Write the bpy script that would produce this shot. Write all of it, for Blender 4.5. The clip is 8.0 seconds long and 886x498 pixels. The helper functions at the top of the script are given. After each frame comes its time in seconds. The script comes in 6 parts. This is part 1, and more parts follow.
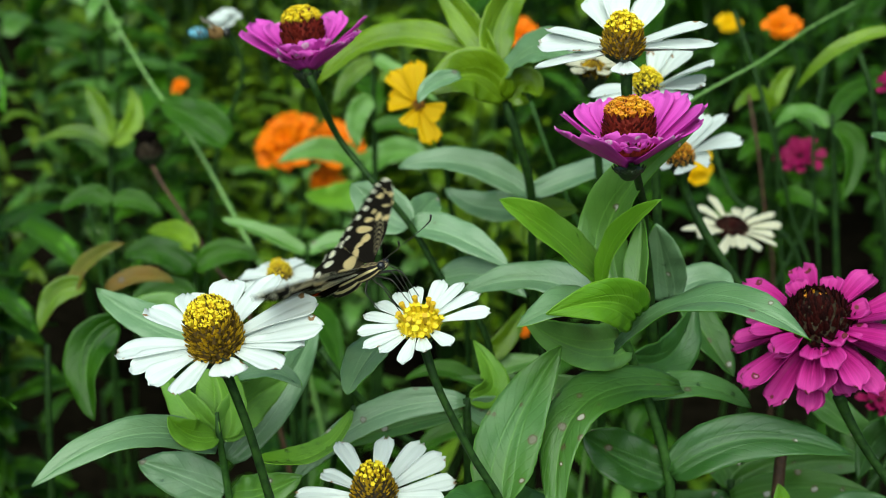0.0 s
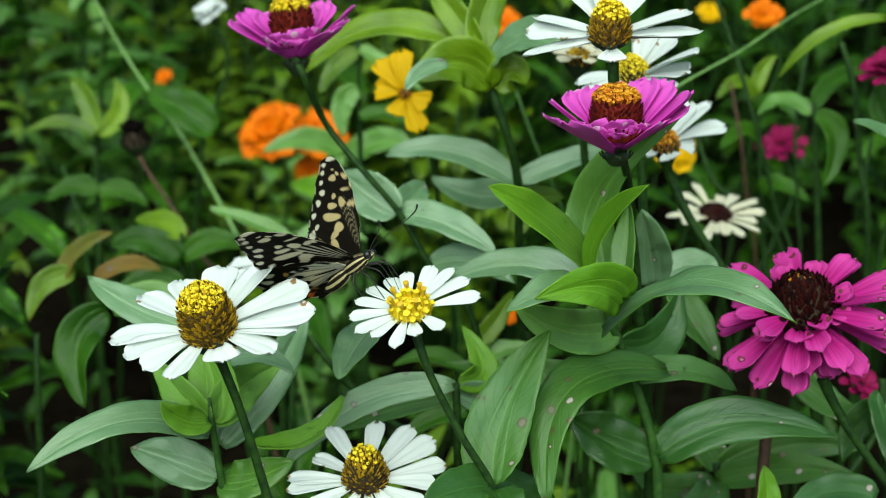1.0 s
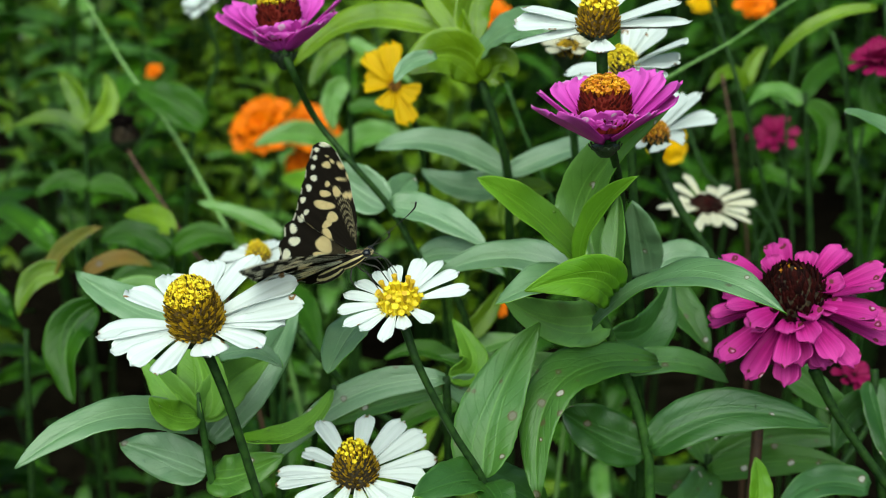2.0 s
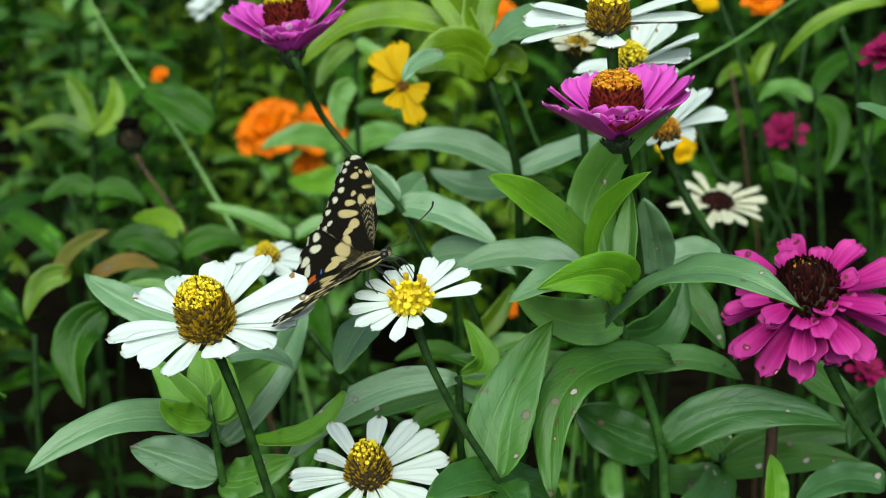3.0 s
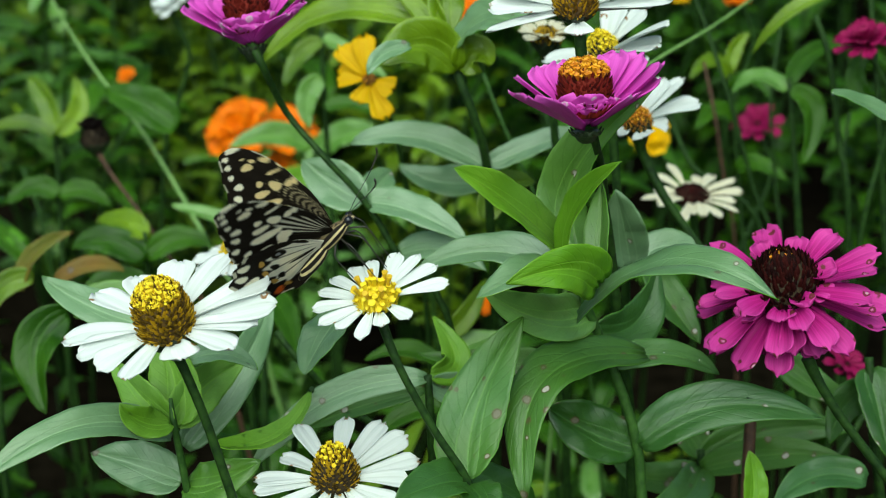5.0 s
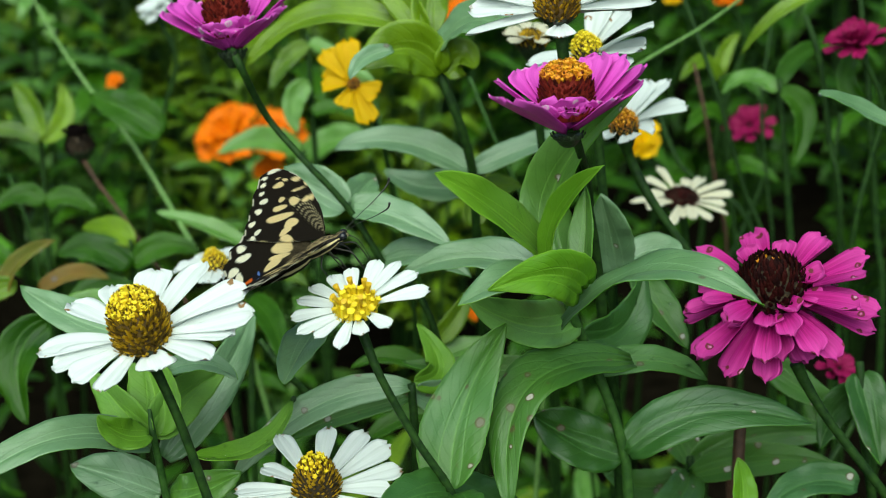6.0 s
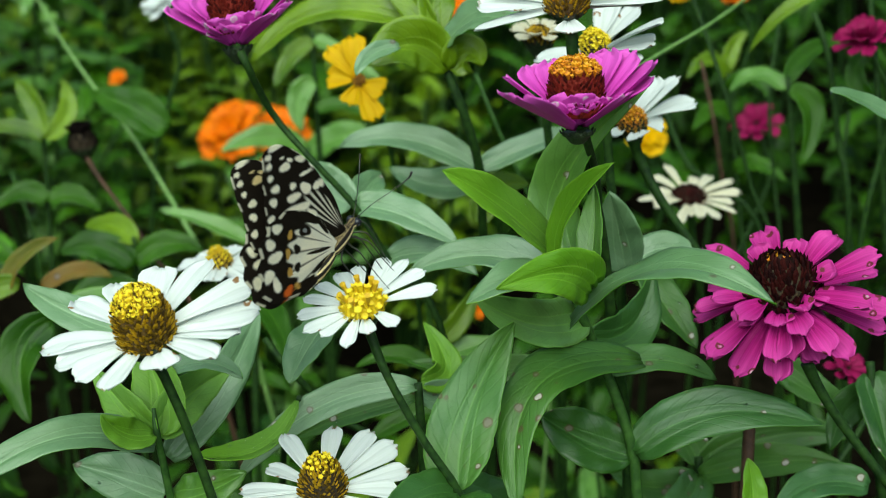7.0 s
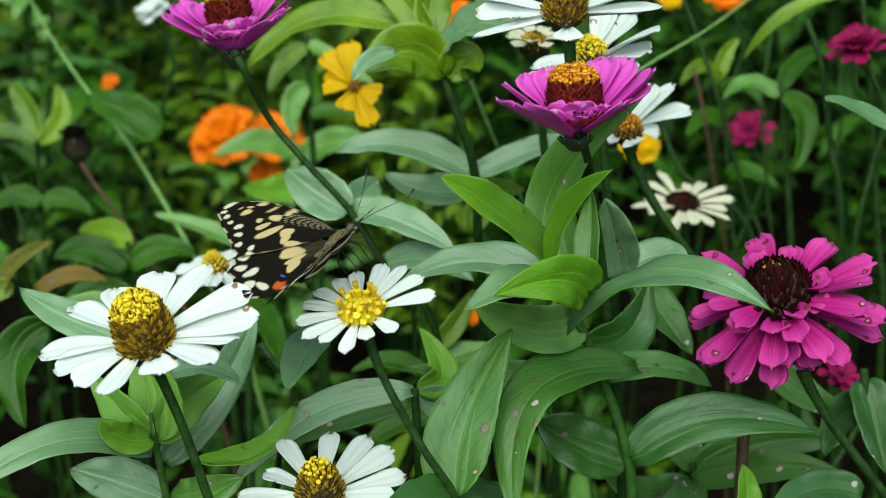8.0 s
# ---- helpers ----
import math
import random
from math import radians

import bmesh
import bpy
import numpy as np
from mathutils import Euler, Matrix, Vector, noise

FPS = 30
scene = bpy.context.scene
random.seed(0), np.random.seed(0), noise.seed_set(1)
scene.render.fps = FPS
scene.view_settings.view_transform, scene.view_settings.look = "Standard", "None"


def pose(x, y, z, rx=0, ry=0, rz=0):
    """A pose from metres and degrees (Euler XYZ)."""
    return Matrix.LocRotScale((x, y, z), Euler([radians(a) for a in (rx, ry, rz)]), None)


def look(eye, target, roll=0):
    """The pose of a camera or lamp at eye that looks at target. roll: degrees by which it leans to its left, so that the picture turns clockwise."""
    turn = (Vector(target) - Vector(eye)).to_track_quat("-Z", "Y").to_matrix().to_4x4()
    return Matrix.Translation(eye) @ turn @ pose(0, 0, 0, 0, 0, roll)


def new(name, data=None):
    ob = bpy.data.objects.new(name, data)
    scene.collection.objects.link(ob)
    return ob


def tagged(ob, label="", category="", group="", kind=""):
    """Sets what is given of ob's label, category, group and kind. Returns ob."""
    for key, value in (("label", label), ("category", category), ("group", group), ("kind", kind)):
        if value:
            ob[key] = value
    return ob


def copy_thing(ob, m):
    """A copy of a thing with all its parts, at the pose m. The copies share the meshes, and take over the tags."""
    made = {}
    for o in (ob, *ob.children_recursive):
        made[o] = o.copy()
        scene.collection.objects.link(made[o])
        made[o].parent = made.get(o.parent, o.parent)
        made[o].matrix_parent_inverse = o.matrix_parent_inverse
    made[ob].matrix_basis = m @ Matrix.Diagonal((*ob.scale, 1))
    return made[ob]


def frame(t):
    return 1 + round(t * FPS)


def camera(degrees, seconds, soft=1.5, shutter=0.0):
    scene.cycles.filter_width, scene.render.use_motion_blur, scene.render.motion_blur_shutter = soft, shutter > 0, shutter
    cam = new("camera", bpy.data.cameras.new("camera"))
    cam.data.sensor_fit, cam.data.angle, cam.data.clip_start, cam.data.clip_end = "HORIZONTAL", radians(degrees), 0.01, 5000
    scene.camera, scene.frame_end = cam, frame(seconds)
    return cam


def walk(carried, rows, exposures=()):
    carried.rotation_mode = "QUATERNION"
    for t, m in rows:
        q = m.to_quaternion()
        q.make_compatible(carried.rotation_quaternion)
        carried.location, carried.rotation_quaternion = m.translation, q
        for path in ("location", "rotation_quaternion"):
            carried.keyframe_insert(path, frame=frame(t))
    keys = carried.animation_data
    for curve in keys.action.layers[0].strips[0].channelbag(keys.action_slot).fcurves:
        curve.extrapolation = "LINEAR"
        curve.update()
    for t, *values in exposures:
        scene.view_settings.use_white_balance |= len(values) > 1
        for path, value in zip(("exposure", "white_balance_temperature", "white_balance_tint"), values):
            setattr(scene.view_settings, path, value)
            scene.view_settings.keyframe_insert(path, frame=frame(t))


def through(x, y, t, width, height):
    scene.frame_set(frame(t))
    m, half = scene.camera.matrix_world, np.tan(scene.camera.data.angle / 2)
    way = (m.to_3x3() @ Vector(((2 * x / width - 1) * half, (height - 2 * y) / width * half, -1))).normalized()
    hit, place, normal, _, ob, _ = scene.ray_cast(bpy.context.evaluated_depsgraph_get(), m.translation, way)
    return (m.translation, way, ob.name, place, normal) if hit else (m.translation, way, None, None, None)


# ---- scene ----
cam = camera(30.0, 8.0, soft=1.0, shutter=0.2)
cam.data.dof.use_dof = True
cam.data.dof.focus_distance = 0.585
cam.data.dof.aperture_fstop = 14.0
CAMERA_PATH = [
    (0.0, pose(0.0045, 0.0013, 0.7947, 68.412, -0.926, 0.929)),
    (0.5, pose(0.0046, -0.0014, 0.7943, 68.369, -0.850, 0.488)),
    (1.0, pose(0.0006, -0.0061, 0.7952, 68.139, -0.970, 0.169)),
    (1.5, pose(0.0007, -0.0076, 0.7947, 67.987, -0.952, 0.052)),
    (1.7, pose(0.0015, -0.0061, 0.7942, 67.919, -0.911, -0.026)),
    (2.8, pose(0.0038, 0.0001, 0.7919, 68.008, -0.090, -0.211)),
    (3.0, pose(0.0007, 0.0003, 0.7903, 68.050, -0.117, -0.166)),
    (3.5, pose(0.0000, 0.0000, 0.7900, 68.000, -0.000, 0.000)),
    (4.0, pose(0.0007, 0.0004, 0.7894, 68.140, 0.006, -0.400)),
    (4.5, pose(0.0048, 0.0062, 0.7862, 68.165, 0.204, -0.832)),
    (4.7, pose(0.0052, 0.0102, 0.7841, 68.099, 0.278, -0.984)),
    (5.8, pose(0.0110, 0.0233, 0.7796, 68.091, 0.727, -1.248)),
    (6.0, pose(0.0127, 0.0241, 0.7795, 68.191, 0.807, -1.266)),
    (6.5, pose(0.0121, 0.0273, 0.7776, 68.283, 0.792, -1.281)),
    (7.0, pose(0.0106, 0.0300, 0.7768, 68.158, 0.729, -1.182)),
    (7.5, pose(0.0087, 0.0303, 0.7771, 68.155, 0.581, -1.277)),
    (8.0, pose(0.0067, 0.0285, 0.7781, 68.314, 0.372, -1.532)),
]
walk(cam, CAMERA_PATH, exposures=[(0.0, 0.83, 6120, -11), (8.0, 0.83, 6120, -11)])

# ---- light: a bright overcast day ----
SUN_UP, SUN_TURN = radians(54), radians(192)
world = bpy.data.worlds.new("overcast_sky")
scene.world = world
world.use_nodes = True
wn, wl = world.node_tree.nodes, world.node_tree.links
wn.clear()
sky = wn.new("ShaderNodeTexSky")
sky.sky_type, sky.sun_disc = "NISHITA", False
sky.sun_elevation, sky.sun_rotation = SUN_UP, SUN_TURN
sky.dust_density, sky.air_density, sky.ozone_density = 4.0, 1.0, 1.0
back = wn.new("ShaderNodeBackground")
back.inputs["Strength"].default_value = 0.055
out = wn.new("ShaderNodeOutputWorld")
wl.new(sky.outputs[0], back.inputs[0])
wl.new(back.outputs[0], out.inputs[0])

sun_data = bpy.data.lights.new("sun", "SUN")
sun_data.energy, sun_data.angle, sun_data.color = 2.1, radians(78), (1.0, 0.98, 0.94)
sun = new("sun", sun_data)
sun_dir = Vector((math.sin(SUN_TURN) * math.cos(SUN_UP), math.cos(SUN_TURN) * math.cos(SUN_UP), math.sin(SUN_UP)))
sun.matrix_world = look(sun_dir * 5, (0, 0, 0))

# ---- materials ----


class Nodes:
    """Short hand for a node material."""

    def __init__(self, name):
        self.mat = bpy.data.materials.new(name)
        self.mat.use_nodes = True
        self.tree = self.mat.node_tree
        self.tree.nodes.clear()
        self.out = self.add("ShaderNodeOutputMaterial")

    def add(self, kind, **inputs):
        node = self.tree.nodes.new(kind)
        for key, value in inputs.items():
            self.put(node, key.replace("_", " "), value)
        return node

    def put(self, node, key, value):
        socket = node.inputs[int(key[1:])] if key[0] == "i" and key[1:].isdigit() else node.inputs[key]
        if isinstance(value, bpy.types.NodeSocket):
            self.tree.links.new(value, socket)
        else:
            socket.default_value = value

    def math(self, op, a, b=0.0, c=0.0):
        node = self.add("ShaderNodeMath", i0=a, i1=b, i2=c)
        node.operation = op
        return node.outputs[0]

    def step(self, x, lo, hi, a=0.0, b=1.0):
        node = self.add("ShaderNodeMapRange")
        node.interpolation_type = "SMOOTHSTEP"
        for key, value in (("Value", x), ("From Min", lo), ("From Max", hi), ("To Min", a), ("To Max", b)):
            self.put(node, key, value)
        return node.outputs[0]

    def mix(self, f, a, b, blend="MIX"):
        node = self.add("ShaderNodeMix")
        node.data_type, node.blend_type = "RGBA", blend
        for n, value in ((0, f), (6, a), (7, b)):
            if isinstance(value, bpy.types.NodeSocket):
                self.tree.links.new(value, node.inputs[n])
            else:
                node.inputs[n].default_value = (*value, 1.0) if n and len(value) == 3 else value
        return node.outputs[2]

    def noise(self, scale, detail=3.0, rough=0.55, vector=None):
        node = self.add("ShaderNodeTexNoise", Scale=scale, Detail=detail, Roughness=rough)
        if vector is not None:
            self.put(node, "Vector", vector)
        return node.outputs[0]

    def coords(self, which="Object"):
        return self.add("ShaderNodeTexCoord").outputs[which]

    def scaled(self, vector, scale):
        node = self.add("ShaderNodeMapping", Vector=vector)
        node.inputs["Scale"].default_value = scale
        return node.outputs[0]

    def random(self):
        return self.add("ShaderNodeObjectInfo").outputs["Random"]

    def bump(self, height, strength=0.4, distance=0.0004):
        return self.add("ShaderNodeBump", Height=height, Strength=strength, Distance=distance).outputs[0]

    def finish(self, color, rough=0.5, normal=None, through=0.0, through_color=None, spec=0.5, **more):
        p = self.add("ShaderNodeBsdfPrincipled")
        self.put(p, "Base Color", color if isinstance(color, bpy.types.NodeSocket) else (*color, 1.0))
        self.put(p, "Roughness", rough)
        self.put(p, "Specular IOR Level", spec)
        for key, value in more.items():
            self.put(p, key.replace("_", " "), value)
        if normal is not None:
            self.put(p, "Normal", normal)
        shader = p.outputs[0]
        if through:
            t = self.add("ShaderNodeBsdfTranslucent")
            c = through_color if through_color is not None else color
            self.put(t, "Color", c if isinstance(c, bpy.types.NodeSocket) else (*c, 1.0))
            m = self.add("ShaderNodeMixShader", i0=through, i1=shader, i2=t.outputs[0])
            shader = m.outputs[0]
        self.tree.links.new(shader, self.out.inputs[0])
        return self.mat


def leaf_material(name, dark, light, rough=0.42, through=0.22, sick=0.0, spec=0.5, glow=(0.22, 0.42, 0.05), coat=0.0, bloom=(0.22, 0.42, 0.36)):
    """Leaf blade: a midrib and two long nerves, a fine net, mottling, a waxy coat; sick: share of pale lesions."""
    n = Nodes(name)
    uv = n.add("ShaderNodeUVMap").outputs[0]
    sep = n.add("ShaderNodeSeparateXYZ", Vector=uv)
    u, v = sep.outputs[0], sep.outputs[1]
    au = n.math("ABSOLUTE", u)
    obj = n.coords()
    mid = n.step(au, 0.0, 0.065, 1.0, 0.0)
    nerve = n.math("ABSOLUTE", n.math("SUBTRACT", au, n.math("MULTIPLY_ADD", v, -0.38, 0.46)))
    side = n.math("MULTIPLY", n.step(nerve, 0.0, 0.05, 1.0, 0.0), n.step(v, 0.55, 0.9, 1.0, 0.0))
    slant = n.math("SINE", n.math("ADD", n.math("MULTIPLY", n.math("SUBTRACT", v, n.math("MULTIPLY", au, 0.30)), 60.0), n.math("MULTIPLY", n.noise(60.0, 2.0, 0.5, obj), 3.0)))
    net = n.step(slant, 0.70, 1.0)
    vein = n.math("MAXIMUM", mid, n.math("MULTIPLY", side, 0.7))
    mottle = n.step(n.noise(70.0, 4.0, 0.6, obj), 0.3, 0.7)
    broad = n.step(n.noise(22.0, 2.0, 0.5, obj), 0.35, 0.65)
    fine = n.noise(1100.0, 3.0, 0.6, obj)
    own = n.math("FRACT", n.math("ADD", n.random(), n.add("ShaderNodeNewGeometry").outputs["Random Per Island"]))
    tone = n.mix(n.math("MULTIPLY_ADD", own, 0.45, n.math("MULTIPLY_ADD", mottle, 0.25, n.math("MULTIPLY", broad, 0.30))), dark, light)
    if coat:
        tone = n.mix(n.math("MULTIPLY", n.math("MULTIPLY", broad, own), 0.15), tone, bloom)
    tone = n.mix(n.math("MULTIPLY", vein, 0.42), tone, tuple(min(1, c * 1.6 + 0.03) for c in light))
    tone = n.mix(n.math("MULTIPLY", net, 0.045), tone, tuple(c * 0.6 for c in dark))
    tone = n.mix(n.step(fine, 0.40, 0.75, 0.0, 0.14), tone, tuple(c * 0.6 for c in dark))
    if sick:
        cell = n.add("ShaderNodeTexVoronoi", Vector=obj, Scale=150.0)
        wob = n.math("ADD", cell.outputs["Distance"], n.math("MULTIPLY", n.noise(600.0, 2.0, 0.5, obj), 0.16))
        tint = n.add("ShaderNodeSeparateColor", Color=cell.outputs["Color"])
        pick = n.step(n.math("ADD", tint.outputs[0], n.math("MULTIPLY", n.noise(60.0, 1.0, 0.5, obj), 0.5)), 1.25 - sick - 0.02, 1.25 - sick)
        size = n.math("MULTIPLY_ADD", tint.outputs[1], 0.18, 0.12)
        far = n.math("SUBTRACT", wob, size)
        rim = n.math("MULTIPLY", n.step(far, 0.06, 0.13, 1.0, 0.0), pick)
        core = n.math("MULTIPLY", n.step(far, -0.02, 0.05, 1.0, 0.0), pick)
        tone = n.mix(n.math("MULTIPLY", rim, 0.8), tone, (0.10, 0.06, 0.03))
        tone = n.mix(n.math("MULTIPLY", core, n.step(tint.outputs[2], 0.2, 0.6, 0.2, 1.0)), tone, (0.55, 0.53, 0.45))
    edge = n.step(au, 0.95, 1.0)
    tone = n.mix(n.math("MULTIPLY", edge, 0.5), tone, tuple(min(1, c * 1.4 + 0.02) for c in light))
    height = n.math("ADD", n.math("MULTIPLY", vein, -0.3), n.math("ADD", n.math("MULTIPLY", fine, 0.12), n.math("ADD", n.math("MULTIPLY", mottle, 0.5), n.math("MULTIPLY", net, -0.16))))
    normal = n.bump(height, 0.75, 0.0007)
    r = n.math("MULTIPLY_ADD", mottle, 0.10, rough - 0.05)
    return n.finish(tone, r, normal, through, glow, spec, Coat_Weight=coat, Coat_Roughness=0.38, Coat_IOR=1.5)


def petal_material(name, base, deep, through=0.25, sick=0.12, rough=0.5, spot=(0.3, 0.17, 0.07), light=None):
    """Petal: long fine streaks, deeper towards the base, a few brown lesions."""
    n = Nodes(name)
    uv = n.add("ShaderNodeUVMap").outputs[0]
    sep = n.add("ShaderNodeSeparateXYZ", Vector=uv)
    u, v = sep.outputs[0], sep.outputs[1]
    obj = n.coords()
    streak = n.noise(1.0, 3.0, 0.6, n.scaled(uv, (7.0, 0.8, 1.0)))
    tone = n.mix(n.step(streak, 0.3, 0.72), deep, base)
    if light is not None:
        tone = n.mix(n.math("MULTIPLY", n.step(v, 0.45, 1.0), 0.55), tone, light)
    tone = n.mix(n.math("MULTIPLY", n.random(), 0.25), tone, deep)
    tone = n.mix(n.step(v, 0.0, 0.22, 0.5, 0.0), tone, deep)
    if sick:
        cell = n.add("ShaderNodeTexVoronoi", Vector=obj, Scale=170.0)
        wob = n.math("ADD", cell.outputs["Distance"], n.math("MULTIPLY", n.noise(700.0, 2.0, 0.5, obj), 0.16))
        pick = n.step(n.math("MULTIPLY_ADD", v, 0.28, n.add("ShaderNodeSeparateColor", Color=cell.outputs["Color"]).outputs[0]), 1.22 - sick - 0.01, 1.22 - sick)
        ring = n.math("MULTIPLY", n.step(n.math("ABSOLUTE", n.math("SUBTRACT", wob, 0.3)), 0.03, 0.09, 1.0, 0.0), pick)
        pit = n.math("MULTIPLY", n.step(wob, 0.16, 0.24, 1.0, 0.0), pick)
        tone = n.mix(n.math("MULTIPLY", pit, 0.7), tone, (0.62, 0.58, 0.50))
        tone = n.mix(ring, tone, spot)
        torn = n.math("MULTIPLY", n.step(n.math("ADD", v, n.math("MULTIPLY", n.noise(330.0, 2.0, 0.5, obj), 0.12)), 1.03, 1.07), n.step(n.noise(120.0, 1.0, 0.5, obj), 0.52, 0.6))
        tone = n.mix(torn, tone, spot)
    ribs = n.math("MULTIPLY", n.math("SINE", n.math("MULTIPLY", u, 16.0)), 0.5)
    normal = n.bump(n.math("ADD", ribs, n.math("MULTIPLY", n.noise(500.0, 2.0, 0.5, obj), 0.5)), 0.12, 0.0003)
    return n.finish(tone, rough, normal, through, tone, 0.15)


def plain_material(name, a, b, scale=400.0, rough=0.5, bump=0.3, through=0.0, spec=0.5, by_island=False, **more):
    n = Nodes(name)
    obj = n.coords()
    f = n.step(n.noise(scale, 4.0, 0.6, obj), 0.3, 0.7)
    if by_island:
        f = n.math("MULTIPLY_ADD", n.step(n.add("ShaderNodeNewGeometry").outputs["Random Per Island"], 0.2, 0.8), 0.75, n.math("MULTIPLY", f, 0.25))
    tone = n.mix(f, a, b)
    normal = n.bump(n.noise(scale * 2.5, 3.0, 0.6, obj), bump, 0.0005)
    return n.finish(tone, rough, normal, through, tone, spec, **more)


LEAF = leaf_material("zinnia_leaf", (0.072, 0.196, 0.013), (0.192, 0.375, 0.046), rough=0.42, spec=0.5, coat=0.65, sick=0.14)
# paler, bluer leaf: the sky sheen is put into its colour
LEAF_SHEEN = leaf_material("sky_sheen_zinnia_leaf", (0.096, 0.212, 0.062), (0.236, 0.380, 0.185), rough=0.45, spec=0.6, coat=0.9, sick=0.14)
# darker green variant of LEAF with a weaker coat
LEAF_DARK = leaf_material("dark_zinnia_leaf", (0.022, 0.076, 0.006), (0.062, 0.168, 0.017), rough=0.40, spec=0.55, coat=0.2, sick=0.14)
LEAF_UNDER = leaf_material("zinnia_leaf_underside", (0.062, 0.188, 0.009), (0.105, 0.268, 0.017), rough=0.6, spec=0.25)
LEAF_SICK = leaf_material("spotted_zinnia_leaf", (0.044, 0.125, 0.010), (0.094, 0.215, 0.022), rough=0.42, sick=0.62, spec=0.42, coat=0.12)
LEAF_YOUNG = leaf_material("young_zinnia_leaf", (0.130, 0.310, 0.010), (0.235, 0.440, 0.026), rough=0.42, spec=0.35, through=0.3, coat=0.1)
# weed leaf with the shade deep in the bed put into its green
LEAF_SHADE = leaf_material("shade_dark_weed_leaf", (0.008, 0.038, 0.001), (0.055, 0.150, 0.003), rough=0.38, through=0.12, spec=0.25, glow=(0.18, 0.40, 0.03))
LEAF_FRESH = leaf_material("fresh_weed_leaf", (0.030, 0.088, 0.002), (0.205, 0.330, 0.005), rough=0.34, through=0.2, spec=0.5, glow=(0.26, 0.44, 0.03))
LEAF_RUST = leaf_material("yellowing_leaf", (0.09, 0.14, 0.010), (0.24, 0.12, 0.010), rough=0.55, sick=0.25, glow=(0.4, 0.25, 0.04))
STEM = plain_material("green_stem", (0.008, 0.026, 0.004), (0.026, 0.066, 0.008), 300.0, 0.6, 0.4, spec=0.22)
STEM_FRESH = plain_material("fresh_green_stem", (0.020, 0.062, 0.008), (0.052, 0.125, 0.018), 300.0, 0.55, 0.4, spec=0.3)
STEM_PALE = plain_material("pale_grass_stalk", (0.12, 0.24, 0.05), (0.20, 0.34, 0.09), 200.0, 0.5, 0.3)
STEM_BROWN = plain_material("dry_brown_stem", (0.040, 0.017, 0.008), (0.095, 0.045, 0.02), 200.0, 0.7, 0.5)
SEPAL = plain_material("flower_bracts", (0.006, 0.012, 0.004), (0.020, 0.036, 0.010), 500.0, 0.55, 0.5, by_island=True)
WHITE = petal_material("white_petal", (0.80, 0.83, 0.83), (0.73, 0.78, 0.74), through=0.25, sick=0.16)
CREAM = petal_material("faded_cream_petal", (0.80, 0.80, 0.68), (0.62, 0.56, 0.36), sick=0.45)
PINK = petal_material("pink_petal", (0.74, 0.085, 0.60), (0.58, 0.035, 0.44), sick=0.10, spot=(0.70, 0.50, 0.62), light=(0.80, 0.17, 0.68))
MAGENTA = petal_material("magenta_petal", (0.62, 0.026, 0.33), (0.36, 0.008, 0.16), sick=0.36, spot=(0.16, 0.03, 0.04), light=(0.74, 0.095, 0.48))
MAGENTA_DEEP = petal_material("deep_magenta_petal", (0.42, 0.010, 0.13), (0.20, 0.004, 0.05), sick=0.2, spot=(0.10, 0.02, 0.03))
ORANGE = petal_material("orange_petal", (0.90, 0.27, 0.0012), (0.84, 0.17, 0.001), sick=0.0)
YELLOW = petal_material("yellow_petal", (0.88, 0.62, 0.002), (0.84, 0.48, 0.001), sick=0.0)
FLORET = plain_material("yellow_florets", (0.80, 0.58, 0.008), (0.92, 0.76, 0.03), 900.0, 0.55, 0.3, 0.15, by_island=True)
FLORET_GOLD = plain_material("golden_florets", (0.60, 0.20, 0.006), (0.80, 0.42, 0.012), 900.0, 0.55, 0.3, 0.1, by_island=True)
FLORET_OCHRE = plain_material("ochre_florets", (0.58, 0.34, 0.008), (0.74, 0.50, 0.015), 900.0, 0.55, 0.3, 0.1)
CHAFF = plain_material("brown_disc_scales", (0.022, 0.010, 0.002), (0.62, 0.38, 0.012), 900.0, 0.7, 0.4, spec=0.2, by_island=True)
CHAFF_RED = plain_material("maroon_disc_scales", (0.028, 0.003, 0.002), (0.16, 0.014, 0.008), 900.0, 0.7, 0.4, spec=0.15, by_island=True)
CHAFF_DARK = plain_material("blackish_disc_scales", (0.008, 0.002, 0.002), (0.040, 0.005, 0.004), 900.0, 0.7, 0.4, spec=0.12, by_island=True)
CORE = plain_material("dark_disc_core", (0.010, 0.006, 0.003), (0.05, 0.030, 0.006), 900.0, 0.8, 0.4)
# soil far darker than real: the shade between plants is in its colour
SOIL = plain_material("shade_dark_soil", (0.004, 0.0034, 0.002), (0.012, 0.0095, 0.006), 60.0, 1.0, 0.8, spec=0.0)
SEED = plain_material("dead_flower_head", (0.0015, 0.001, 0.001), (0.005, 0.003, 0.0025), 500.0, 0.9, 0.8, spec=0.05, by_island=True)
CORE_GOLD = plain_material("golden_disc_core", (0.030, 0.016, 0.003), (0.14, 0.080, 0.008), 700.0, 0.7, 0.5)


def water_material():
    n = Nodes("water_drop")
    return n.finish((1, 1, 1), 0.02, None, spec=0.5, Transmission_Weight=1.0, IOR=1.33)


WATER = water_material()

# ---- mesh helpers ----


def part(name, data, material, parent, label=""):
    """Links a mesh as one object under a thing or part; the data is already in the parent's space."""
    if isinstance(data, bmesh.types.BMesh):
        mesh = bpy.data.meshes.new(name)
        data.to_mesh(mesh)
        data.free()
    else:
        mesh = data
    for m in material if isinstance(material, (list, tuple)) else [material]:
        if m.name not in [k.name for k in mesh.materials]:
            mesh.materials.append(m)
    ob = new(name, mesh)
    ob.parent = parent
    if label:
        ob["label"] = label
    return ob


